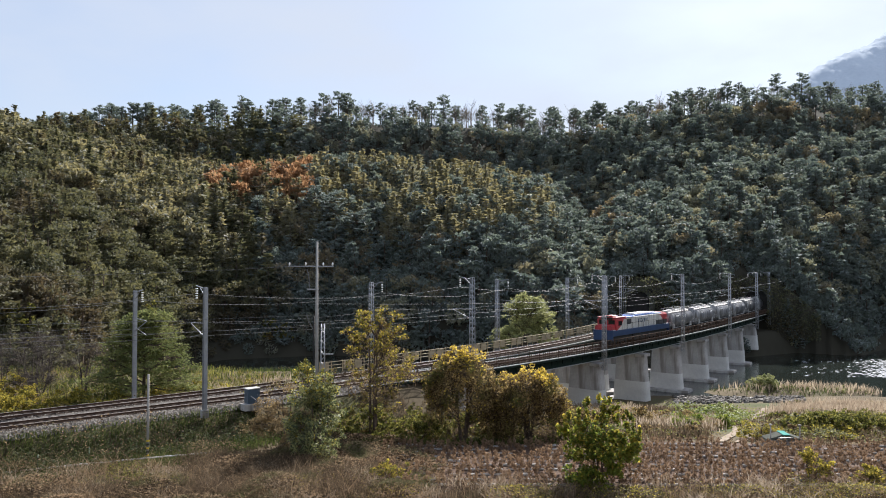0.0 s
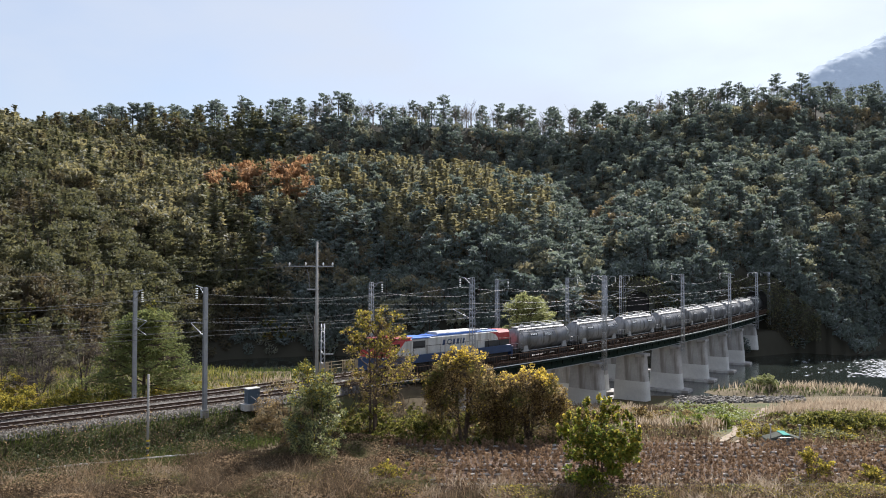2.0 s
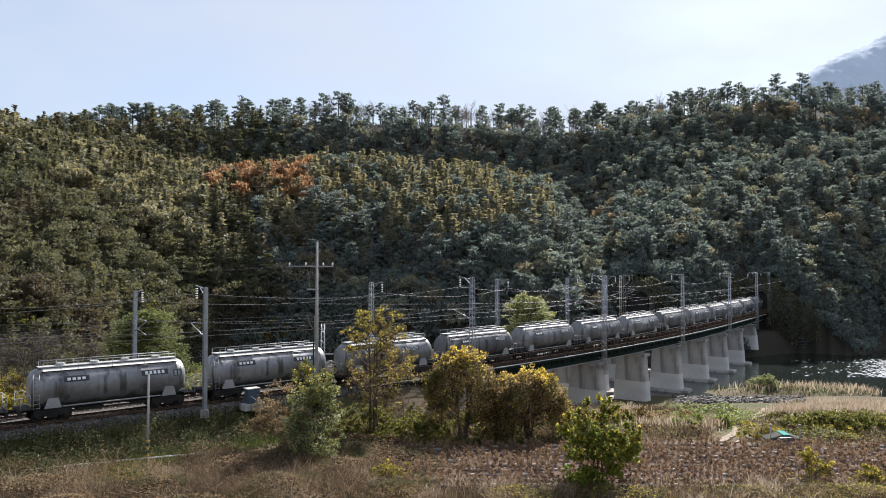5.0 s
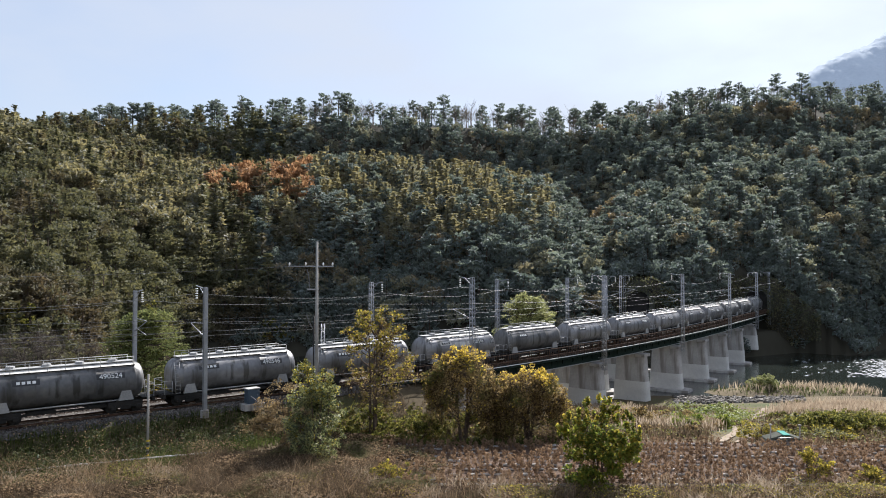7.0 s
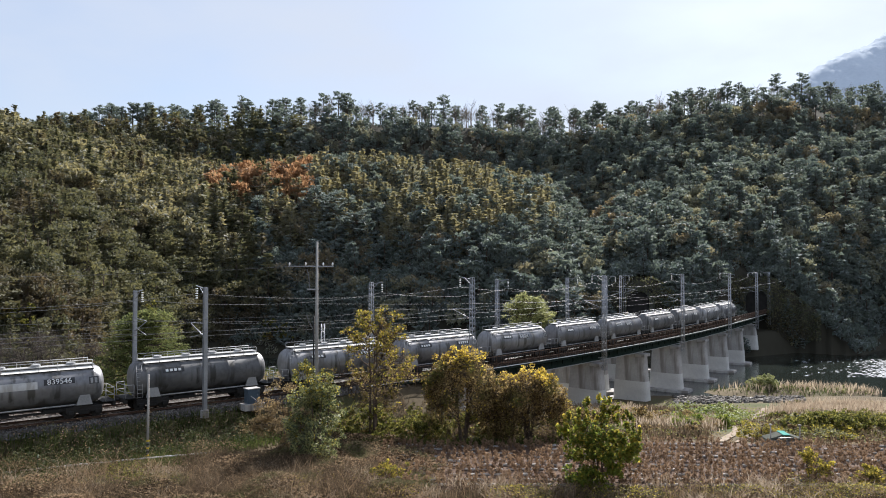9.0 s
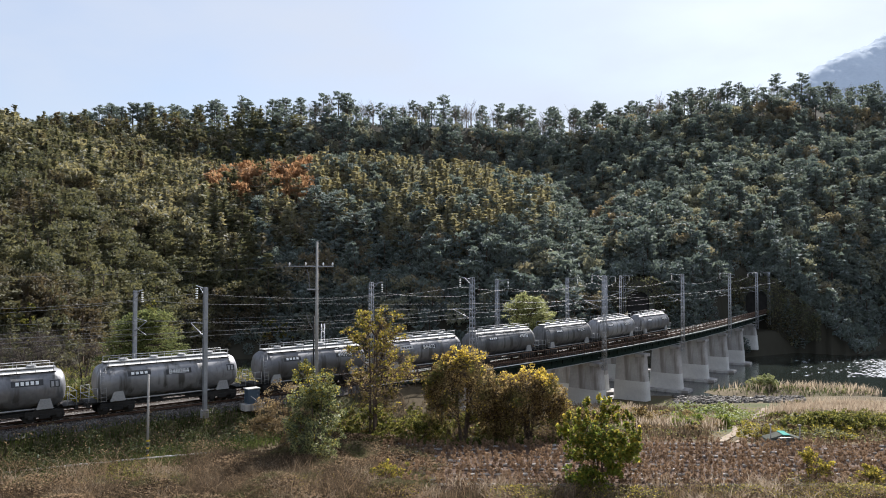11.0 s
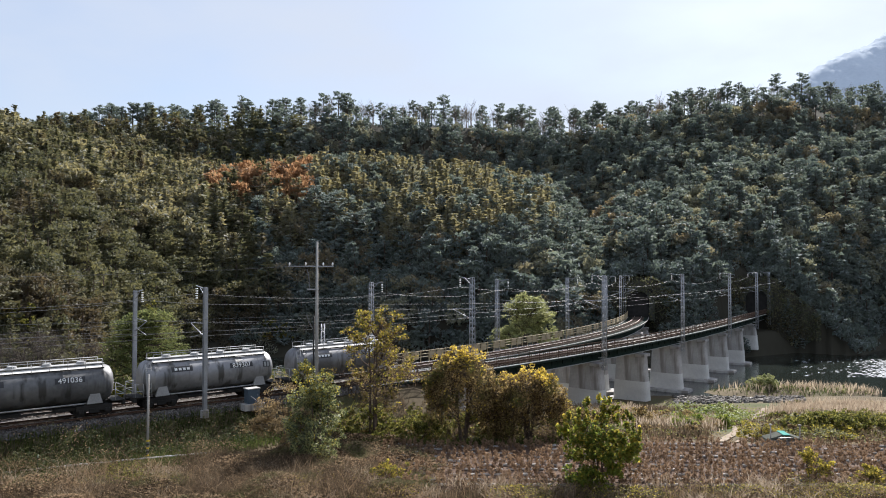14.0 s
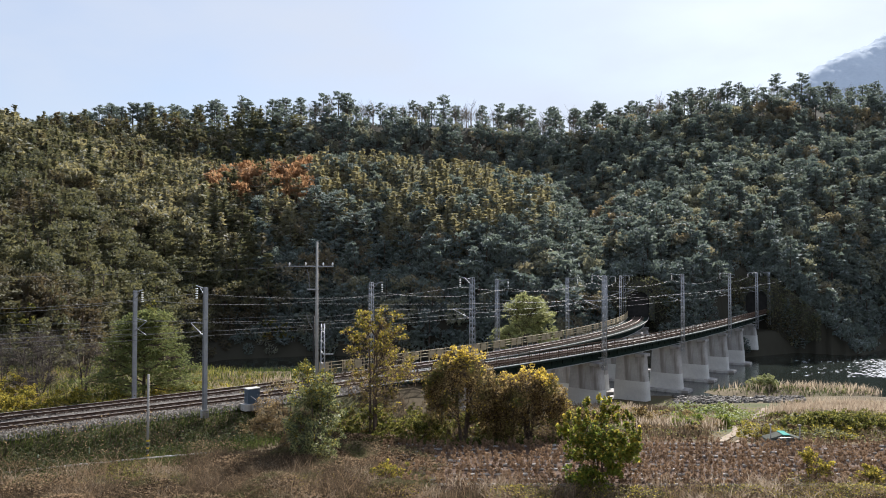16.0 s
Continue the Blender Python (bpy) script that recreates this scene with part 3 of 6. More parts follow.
for q in np.arange(47, 138, 13.65):
    g = float(ground_z(*line_at(q, 0, True)[0].T)[0])
    build_pier(q, True, max(g, -9.5), "piers of the far bridge")


def build_portal(far, s0):
    p, th = line_at(s0, 0, far)
    m = pose(p[0][0], p[0][1], 0, 0, 0, math.degrees(th[0]))
    t = thing("tunnel_portal", "weathered concrete tunnel mouth in the wooded slope", "tunnel portal", m, kind="structure")
    bm = bmesh.new()
    arch = [(2.5 * math.cos(a), 3.4 + 2.3 * math.sin(a)) for a in np.linspace(0, math.pi, 13)]
    inner = [(2.5, -1.0)] + arch + [(-2.5, -1.0)]
    outer = [(3.7, -1.0)] + [(3.7 * math.cos(a), 3.3 + 3.4 * math.sin(a)) for a in np.linspace(0, math.pi, 13)] + [(-3.7, -1.0)]
    rings = []
    for x, pts in ((-2.4, inner), (-2.4, outer), (1.5, outer), (1.5, inner)):
        rings.append([bm.verts.new((x, y, z)) for y, z in pts])
    for a, b in ((0, 1), (1, 2), (2, 3), (3, 0)):
        for i in range(len(inner) - 1):
            bm.faces.new((rings[a][i], rings[a][i + 1], rings[b][i + 1], rings[b][i]))
    bm.normal_update()
    part("portal_ring", bm, M_MOSSY, t)
    # no bore is cut: a black plate gives the tunnel's darkness
    part("bore_end", boxes((-1.75, -1.6, -3.2, 3.2, -1, 6.2)), M_UNDER, t, "black plate standing in for the unlit bore")


build_portal(False, S_END)
build_portal(True, S_FAR_END)


# ---- overhead line ----
def build_mast(s, off, z0, top, far, lattice, group):
    p, th = line_at(s, off, far)
    m = pose(p[0][0], p[0][1], z0, 0, 0, math.degrees(th[0]) + (180 if off > 0 else 0))
    mast = thing("catenary_mast", ("grey steel lattice" if lattice else "grey galvanised steel") + " overhead-line mast with bracket and insulators", "catenary mast", m, group)
    h = top - z0
    if lattice:
        a, b = 0.24, 0.17
        pieces = []
        for x, y in ((-1, -1), (1, -1), (1, 1), (-1, 1)):
            pieces.append(rod((x * a, y * a, 0), (x * b, y * b, h), 0.058, 4))
        n = int(h / 0.55)
        for i in range(n):
            k0, k1 = a + (b - a) * i / n, a + (b - a) * (i + 1) / n
            q0, q1 = h * i / n, h * (i + 1) / n
            d = 1 if i % 2 else -1
            for e in (-1, 1):
                pieces.append(rod((d * k0, e * k0, q0), (-d * k1, e * k1, q1), 0.03, 4))
                pieces.append(rod((e * k0, d * k0, q0), (e * k1, -d * k1, q1), 0.03, 4))
        np_part("post", join(pieces), M_STEEL, mast)
        part("cap", boxes((-0.2, 0.2, -0.2, 0.2, h, h + 0.08)), M_STEEL, mast)
        if z0 < -1.5:
            np_part("strut", rod((0, 0.2, 0.1), (0, 0.9, 0.9), 0.05, 4), M_STEEL, mast, "bracket to the pier")
            np_part("strut", rod((0, 0.2, 1.6), (0, 0.9, 1.6), 0.05, 4), M_STEEL, mast, "bracket to the pier")
    else:
        part("post", boxes((-0.15, 0.15, -0.16, -0.13, 0, h), (-0.15, 0.15, 0.13, 0.16, 0, h), (-0.02, 0.02, -0.13, 0.13, 0, h)), M_STEEL, mast)
        part("foot", boxes((-0.26, 0.26, -0.26, 0.26, -0.6, 0.03), bevel=0.03), M_CONC, mast, "concrete footing")
    arm = h - 0.15
    np_part("top_arm", join([rod((0, 0, arm), (0, 1.9, arm + 0.25), 0.045), rod((0, 0, arm - 0.7), (0, 1.1, arm + 0.1), 0.03)]), M_STEEL, mast)
    disc = []
    for i in range(5):
        z = arm + 0.05 - i * 0.19
        disc.append(tube([(0, 1.8, z), (0, 1.8, z - 0.03), (0, 1.8, z - 0.09), (0, 1.8, z - 0.1)], [0.03, 0.12, 0.1, 0.02], 8))
    np_part("insulator", join(disc), M_CERAMIC, mast, "white porcelain insulator string")
    c = 5.5 - z0
    np_part("cantilever", join([rod((0, 0.1, c), (0, 2.9, c + 0.95), 0.035), rod((0, 0.1, c + 1.1), (0, 2.9, c + 1.0), 0.03), rod((0, 0.7, c + 0.2), (0, 3.0, c - 0.2), 0.022)]), M_STEEL, mast)
    return mast


NEAR_MASTS = (-105.0, -75.4, -45.5, -15.9, 13.7, 43.3, 70.0, 97.4, 125.3, 150.7, 165.5)
FAR_MASTS = (-78.0, -48.0, -18.5, 11.1, 37.6, 61.8, 84.5, 107.0, 124.3, 137.5)
for q in NEAR_MASTS:
    build_mast(q, -2.95, -0.22 if q < 30 else -2.7, 9.45 if q < 30 else 9.9, False, q > 30, "masts of the near track")
for q in FAR_MASTS:
    build_mast(q, 2.95, -0.75 if q < 30 else -1.8, 9.0 if q < 30 else 9.3, True, q > 30, "masts of the far track")


def build_wire(masts, off, far, z, sag, r, label):
    pts = []
    for a, b in zip(masts[:-1], masts[1:]):
        for k in range(8):
            t = k / 8
            p = line_at(a + (b - a) * t, off, far)[0][0]
            pts.append((p[0], p[1], z - sag * 4 * t * (1 - t)))
    pts.append((*line_at(masts[-1], off, far)[0][0], z))
    v, f = tube(pts, r, 4)
    tagged(new("overhead_wire", np_mesh("overhead_wire", v, f, M_WIRE)), label, "wire", "overhead wires of the railway")


for masts, far, sgn in ((NEAR_MASTS, False, 1), (FAR_MASTS, True, -1)):
    top = 9.0 if not far else 8.3
    build_wire(masts, -sgn * 1.15, far, top - 0.1, 0.75, 0.014, "thin sagging feeder wire under the mast arms")
    build_wire(masts, 0.0, far, 6.5, 0.55, 0.01, "thin messenger wire over the track")
    build_wire(masts, 0.0, far, 5.35, 0.05, 0.01, "thin level contact wire over the track")


def build_utility_pole():
    m = pose(-10.1, 58.0, -2.4)
    pole = thing("utility_pole", "tall tapered concrete utility pole with steel crossarms", "utility pole", m)
    np_part("post", rod((0, 0, -0.6), (0, 0, 15.5), 0.17, 12, 0.09), M_POLE, pole, smooth=True)
    part("crossarm", boxes((-2.3, 1.35, -0.04, 0.04, 13.47, 13.55)), M_STEEL, pole)
    part("crossarm", boxes((-0.75, 0.15, -0.05, 0.05, 11.6, 11.7)), M_STEEL, pole)
    np_part("drop_cable", tube([(-0.85, 0.1, 13.3), (-0.7, 0.1, 12.9), (-0.62, 0.1, 12.2), (-0.6, 0.1, 11.6)], 0.035, 5), M_WIRE, pole)
    np_part("drop_cable", tube([(-0.85, 0.12, 9.7), (-0.7, 0.12, 9.2), (-0.3, 0.12, 8.4), (-0.1, 0.12, 7.6), (-0.12, 0.12, 5.5)], 0.03, 5), M_WIRE, pole)
    for x, z in ((-2.2, 13.57), (-0.9, 13.57), (0.5, 13.57), (1.25, 13.57)):
        np_part("insulator", tube([(x, 0, z), (x, 0, z + 0.05), (x, 0, z + 0.2), (x, 0, z + 0.25)], [0.03, 0.07, 0.06, 0.02], 8), M_CERAMIC, pole)
    # dark tube added along the post to draw its side in shade
    np_part("side_conduit", rod((-0.26, -0.05, 0), (-0.22, -0.05, 9.5), 0.055, 6), M_UNDER, pole, "dark strip added for the pole's shaded side")


build_utility_pole()
for (x0, y0, z0), (x1, y1, z1) in (((-120, 30, 9.2), (-10.1, 58, 7.2)), ((-120, 30, 8.0), (-10.1, 58, 6.3)), ((-90, 60, 11.4), (-10.1, 58, 11.2)), ((-10.1, 58, 8.1), (60, 128, 8.6))):
    t = np.linspace(0, 1, 14)[:, None]
    pts = np.array([x0, y0, z0]) * (1 - t) + np.array([x1, y1, z1]) * t
    pts[:, 2] -= 1.2 * (4 * t * (1 - t))[:, 0]
    v, f = tube(pts, 0.01, 4)
    tagged(new("utility_wire", np_mesh("utility_wire", v, f, M_WIRE)), "thin dark power line from the utility pole", "wire", "power lines")


# ---- the freight train ----
def lathe(bm, prof, n=28, cz=0.0, flat_top=None):
    """A barrel about the x axis: prof rows of (x, radius)."""
    rings = []
    for x, r in prof:
        rings.append([bm.verts.new((x, r * math.sin(a), cz + r * math.cos(a))) for a in np.arange(n) * 2 * math.pi / n])
    for a, b in zip(rings[:-1], rings[1:]):
        for i in range(n):
            bm.faces.new((a[i], a[(i + 1) % n], b[(i + 1) % n], b[i]))
    bm.faces.new(rings[0])
    bm.faces.new(rings[-1][::-1])
    bmesh.ops.recalc_face_normals(bm, faces=bm.faces)
    return bm


def wheel_mesh(r=0.43):
    bm = bmesh.new()
    lathe(bm, [(-0.07, r * 0.3), (-0.06, r * 0.95), (-0.055, r), (0.05, r), (0.055, r * 1.07), (0.075, r * 1.07), (0.08, r * 0.8), (0.03, r * 0.7), (0.03, r * 0.3), (0.09, r * 0.25)], 18)
    bmesh.ops.rotate(bm, verts=bm.verts, matrix=Matrix.Rotation(math.pi / 2, 3, "Z"))
    me = bpy.data.meshes.new("wheel")
    bm.to_mesh(me)
    bm.free()
    me.materials.append(M_UNDER)
    return me


WHEEL = wheel_mesh()
WHEEL_BIG = wheel_mesh(0.51)


def build_bogie(vehicle, x, axles, wheel, r, length):
    bm = bmesh.new()
    for y in (-1.02, 1.02):
        box(bm, x - length / 2, x + length / 2, y - 0.09, y + 0.09, r - 0.02, r + 0.42, bevel=0.04)
        box(bm, x - 0.35, x + 0.35, y - 0.12, y + 0.12, r - 0.15, r + 0.2, bevel=0.03)
        for a in axles:
            box(bm, x + a - 0.17, x + a + 0.17, y - 0.15, y + 0.15, r - 0.16, r + 0.16, bevel=0.04)
    box(bm, x - 0.3, x + 0.3, -1.05, 1.05, r + 0.1, r + 0.35)
    bogie = part("bogie", bm, M_UNDER, vehicle)
    for a in axles:
        np_part("axle", rod((x + a, -0.75, r), (x + a, 0.75, r), 0.08, 8), M_UNDER, bogie)
        for y in (-0.75, 0.75):
            w = new("wheel", wheel)
            w.parent = bogie
            w.matrix_basis = pose(x + a, y, r, 0, 0, 0 if y < 0 else 180)


def build_wagon():
    w = thing("tank_wagon", "weathered silver-grey bulk cement tank wagon", "tank wagon", None, "tank wagons of the train")
    R, cz, half = 1.4, 2.36, 5.55
    prof = [(-half, 0.25), (-half + 0.02, 0.6), (-half + 0.1, 0.95), (-half + 0.25, 1.2), (-half + 0.5, 1.34), (-half + 0.8, R), (-half + 0.84, R + 0.015), (-half + 0.9, R)]
    prof += [(-2.0, R), (-1.98, R + 0.012), (-1.92, R), (1.92, R), (1.98, R + 0.012), (2.0, R)] + [(-x, r) for x, r in prof[::-1]]
    barrel = part("barrel", lathe(bmesh.new(), prof, 40, cz), M_TANK, w, "grey streaked cylindrical tank", smooth=True)
    # pale dusted crown, its colour whitened further for sun on the top
    bm = bmesh.new()
    n = 10
    rows = []
    for x in (-4.75, -4.7, 4.7, 4.75):
        rr = R + (0.012 if abs(x) < 4.72 else 0.0)
        rows.append([bm.verts.new((x, rr * math.sin(a), cz + rr * math.cos(a))) for a in np.linspace(-0.62, 0.62, n)])
    for a, b in zip(rows[:-1], rows[1:]):
        for i in range(n - 1):
            bm.faces.new((a[i], b[i], b[i + 1], a[i + 1]))
    part("crown_dust", bm, M_SUNLIT_CEMENT, barrel, "cement dust on the tank top, whitened as if sunlit", smooth=True)
    # dark bars added for the shadow line below the roof walkway
    part("top_rail", boxes((-4.8, 4.8, -0.9, -0.83, 3.5, 3.58), (-4.8, 4.8, 0.83, 0.9, 3.5, 3.58)), M_UNDER, w, "dark strip for the shadow line along the tank top")
    # roof walkway, its handrail and the hatches
    part("walkway", boxes((-4.9, 4.9, -0.45, 0.45, 3.8, 3.85)), M_GREYPAINT, w)
    pieces = []
    for y in (-0.75, 0.75):
        pieces.append(rod((-4.7, y, 4.18), (4.7, y, 4.18), 0.025, 5))
        for x in np.linspace(-4.7, 4.7, 9):
            pieces.append(rod((x, y, 3.5), (x, y, 4.18), 0.022, 5))
    np_part("roof_handrail", join(pieces), M_GREYPAINT, w)
    for x in (-3.4, -1.1, 1.1, 3.4):
        hb = bmesh.new()
        bmesh.ops.create_cone(hb, cap_ends=True, segments=16, radius1=0.34, radius2=0.3, depth=0.2, matrix=Matrix.Translation((x, 0, 3.92)))
        part("hatch", hb, M_GREYPAINT, w)
    # underframe, saddles, drawgear
    part("underframe", boxes((-6.2, 6.2, -0.28, -0.12, 0.72, 1.0), (-6.2, 6.2, 0.12, 0.28, 0.72, 1.0), (-6.25, -6.05, -1.2, 1.2, 0.7, 1.05),
                             (6.05, 6.25, -1.2, 1.2, 0.7, 1.05), (-4.6, -3.4, -1.1, 1.1, 0.8, 1.02), (3.4, 4.6, -1.1, 1.1, 0.8, 1.02), (-3.2, 3.2, -0.9, -0.82, 0.55, 0.68), (-3.2, 3.2, 0.82, 0.9, 0.55, 0.68)), M_UNDER, w)
    for x, y in ((-4.1, -1.12), (-4.1, 1.12), (4.1, -1.12), (4.1, 1.12)):
        sb = bmesh.new()
        q = [(x - 0.55, 0.98), (x + 0.55, 0.98), (x + 0.28, 1.85), (x - 0.28, 1.85)]
        lo = [sb.verts.new((a, y * 0.96, b)) for a, b in q]
        hi = [sb.verts.new((a, y * 1.1, b)) for a, b in q]
        for i in range(4):
            sb.faces.new((lo[i], lo[(i + 1) % 4], hi[(i + 1) % 4], hi[i]))
        sb.faces.new(hi)
        sb.faces.new(lo[::-1])
        bmesh.ops.recalc_face_normals(sb, faces=sb.faces)
        part("saddle", sb, M_GREYPAINT, w, "pale grey tank saddle")
    for x0, x1 in ((-2.9, -1.5), (0.6, 2.4)):
        part("air_pipe", boxes((x0, x1, -0.85, 0.85, 0.52, 0.78), bevel=0.05), M_UNDER, w, "outlet pipe and valves under the tank")
    np_part("discharge_pipe", join([rod((-4, 1.05, 1.02), (4, 1.05, 1.02), 0.06, 6)]), M_GREYPAINT, w)
    for x in (-6.5, 6.5):
        np_part("coupler", rod((math.copysign(6.1, x), 0, 0.88), (x * 1.012, 0, 0.88), 0.12, 8), M_UNDER, w)
    for e in (-1, 1):
        for y in (-1.15, 1.15):
            for x in (5.55, 6.15):
                np_part("railing_post", rod((e * x, y, 1.0), (e * x, y, 2.05), 0.028, 5), M_GREYPAINT, w)
            for z in (1.5, 2.05):
                np_part("railing_bar", rod((e * 5.55, y, z), (e * 6.15, y, z), 0.028, 5), M_GREYPAINT, w)
        for z in (1.5, 2.05):
            np_part("railing_bar", rod((e * 6.15, -1.15, z), (e * 6.15, 1.15, z), 0.028, 5), M_GREYPAINT, w)
        part("end_platform", boxes((min(e * 5.3, e * 6.2), max(e * 5.3, e * 6.2), -1.2, 1.2, 1.0, 1.05)), M_UNDER, w)
    lad = [rod((5.0, 1.45, 1.05), (5.0, 1.1, 3.5), 0.025, 5), rod((5.38, 1.45, 1.05), (5.38, 1.1, 3.5), 0.025, 5)]
    for k in range(8):
        t = k / 8
        lad.append(rod((5.0, 1.45 - 0.35 * t, 1.1 + 2.4 * t), (5.38, 1.45 - 0.35 * t, 1.1 + 2.4 * t), 0.018, 5))
    np_part("ladder", join(lad), M_GREYPAINT, w)
    build_bogie(w, -4.1, (-0.9, 0.9), WHEEL, 0.43, 2.5)
    build_bogie(w, 4.1, (-0.9, 0.9), WHEEL, 0.43, 2.5)
    return w


def curved_panel(x0, x1, z0, z1, R=1.4, cz=2.36, lift=0.012):
    """A plate lying on the barrel's visible flank."""
    bm = bmesh.new()
    rows = []
    for z in np.linspace(z0, z1, 5):
        y = math.sqrt(max((R + lift) ** 2 - (z - cz) ** 2, 0.01))
        rows.append([bm.verts.new((x, y, z)) for x in (x0, x1)])
    for a, b in zip(rows[:-1], rows[1:]):
        bm.faces.new((a[0], b[0], b[1], a[1]))
    bmesh.ops.recalc_face_normals(bm, faces=bm.faces)
    return bm


def lettering(body, size, x, z, parent, material, name="running_number"):
    cu = bpy.data.curves.new(name, "FONT")
    cu.body, cu.size, cu.align_x, cu.align_y = body, size, "CENTER", "CENTER"
    cu.extrude = 0.004
    cu.materials.append(material)
    ob = new(name, cu)
    y = math.sqrt(1.4 ** 2 - (z - 2.36) ** 2) + 0.05
    tilt = math.degrees(math.asin((z - 2.36) / 1.4))
    ob.matrix_basis = pose(x, y, z, 90 - tilt, 0, 180)
    ob.parent = parent
    return ob


def build_loco():
    L = thing("locomotive", "red, white and blue diesel locomotive with long hood", "locomotive")
    # x forward; buffer beams at +-10.2
    part("frame", boxes((-10.0, 10.0, -1.42, 1.42, 1.32, 1.56), bevel=0.03), M_UNDER, L)
    part("side_skirt", boxes((-9.9, 10.0, 1.4, 1.5, 1.3, 2.12), (-9.9, 10.0, -1.5, -1.4, 1.3, 2.12), (9.9, 10.15, -1.5, 1.5, 0.75, 2.2), (-10.15, -9.9, -1.5, 1.5, 0.75, 1.9), bevel=0.03), M_BLUE, L, "dark blue band along the walkway")
    # hood with chamfered roof edges
    def prism(x0, x1, half, z0, z1, ch):
        bm = bmesh.new()
        q = [(-half, z0), (-half, z1 - ch), (-half + ch, z1), (half - ch, z1), (half, z1 - ch), (half, z0)]
        a = [bm.verts.new((x0, y, z)) for y, z in q]
        b = [bm.verts.new((x1, y, z)) for y, z in q]
        for i in range(6):
            bm.faces.new((a[i], a[(i + 1) % 6], b[(i + 1) % 6], b[i]))
        bm.faces.new(a)
        bm.faces.new(b[::-1])
        bmesh.ops.recalc_face_normals(bm, faces=bm.faces)
        return bm
    part("hood", prism(-8.0, 3.2, 1.12, 1.56, 3.8, 0.12), M_WHITE, L, "white engine hood")
    part("hood_end", prism(-10.0, -8.0, 1.12, 1.56, 3.84, 0.3), M_RED, L, "red rear hood end")
    for sgn in (1, -1):
        y0, y1 = sorted((sgn * 1.12, sgn * 1.14))
        part("radiator_shutter", boxes((-9.95, -5.7, y0, y1, 1.7, 2.75)), M_BLACK, L, "dark radiator shutter")
        sweep = bmesh.new()
        vs = [sweep.verts.new((x, sgn * 1.128, z)) for x, z in ((-8.05, 2.8), (-8.05, 3.68), (-6.4, 3.68), (-7.0, 3.58), (-7.5, 3.4), (-7.85, 3.12))]
        sweep.faces.new(vs if sgn < 0 else vs[::-1])
        part("red_sweep", sweep, M_RED, L, "curved red livery sweep")
    part("roof_trim", boxes((-8.0, 2.4, -1.02, 1.02, 3.78, 3.9), bevel=0.03), M_ROOFBLUE, L, "bright blue roof edge")
    part("raised_roof", prism(-4.4, 1.4, 0.8, 3.86, 4.16, 0.12), M_WHITE, L, "raised white roof box")
    part("roof_strip", boxes((-4.6, 1.5, 0.8, 0.98, 3.9, 3.98), (-4.6, 1.5, -0.98, -0.8, 3.9, 3.98)), M_ROOFBLUE, L)
    for x in (-6.8, -5.6):
        fan = bmesh.new()
        bmesh.ops.create_cone(fan, cap_ends=True, segments=18, radius1=0.5, radius2=0.46, depth=0.16, matrix=Matrix.Translation((x, 0, 3.96)))
        part("roof_fan", fan, M_GREYPAINT, L)
    part("intake_bay", prism(3.2, 5.6, 1.2, 1.56, 3.72, 0.1), M_WHITE, L, "white intake section")
    part("intake_roof", boxes((2.8, 5.7, -1.28, 1.28, 3.72, 3.84), bevel=0.03), M_ROOFBLUE, L)
    part("intake_grille", boxes((3.5, 5.2, 1.2, 1.215, 2.75, 3.5)), M_BLACK, L, "black intake grille")
    cab = part("cab", prism(5.6, 8.9, 1.48, 1.56, 3.92, 0.25), M_RED, L, "red driver's cab")
    wedge = bmesh.new()
    q = [(5.6, 2.12), (8.6, 2.12), (7.4, 2.7), (6.5, 3.6), (5.6, 3.6)]
    for y0, y1 in ((1.482, 1.492), (-1.492, -1.482)):
        a = [wedge.verts.new((x, y0, z)) for x, z in q]
        b = [wedge.verts.new((x, y1, z)) for x, z in q]
        wedge.faces.new(a)
        wedge.faces.new(b[::-1])
        for i in range(5):
            wedge.faces.new((a[i], a[(i + 1) % 5], b[(i + 1) % 5], b[i]))
    bmesh.ops.recalc_face_normals(wedge, faces=wedge.faces)
    part("cab_flash", wedge, M_WHITE, cab, "white slanting livery flash")
    part("cab_window", boxes((7.2, 8.3, 1.49, 1.5, 2.75, 3.4)), M_GLASS, cab)
    part("cab_window", boxes((7.2, 8.3, -1.5, -1.49, 2.75, 3.4)), M_GLASS, cab)
    for y in (-0.72, 0.72):
        part("windscreen", boxes((8.9, 8.915, y - 0.5, y + 0.5, 2.95, 3.55)), M_GLASS, cab)
    part("roof_edge", boxes((5.5, 9.1, -1.5, 1.5, 3.9, 3.97), bevel=0.03), M_RED, cab)
    part("air_conditioner", boxes((6.8, 8.1, -0.45, 0.45, 3.97, 4.14), bevel=0.06), M_RED, cab, "pale roof cooler")
    for box in ((5.9, 6.5, -0.9, -0.3, 3.97, 4.16), (5.8, 6.3, 0.4, 0.9, 3.97, 4.12), (8.95, 9.05, -0.9, 0.9, 3.6, 4.02)):
        part("roof_fitting", boxes(box), M_UNDER, cab, "dark roof fitting")
    part("horn", boxes((8.4, 8.9, -0.12, 0.12, 3.97, 4.1), bevel=0.03), M_UNDER, cab)
    part("nose", prism(8.9, 10.05, 1.3, 1.56, 2.85, 0.2), M_RED, L, "low red nose")
    part("nose_band", boxes((8.9, 10.08, -1.33, 1.33, 1.95, 2.2)), M_WHITE, L, "white band round the nose")
    for y in (-0.3, 0.3):
        hl = bmesh.new()
        bmesh.ops.create_cone(hl, cap_ends=True, segments=14, radius1=0.13, radius2=0.13, depth=0.08, matrix=Matrix.Translation((8.94, y, 3.72)) @ Matrix.Rotation(math.pi / 2, 4, "Y"))
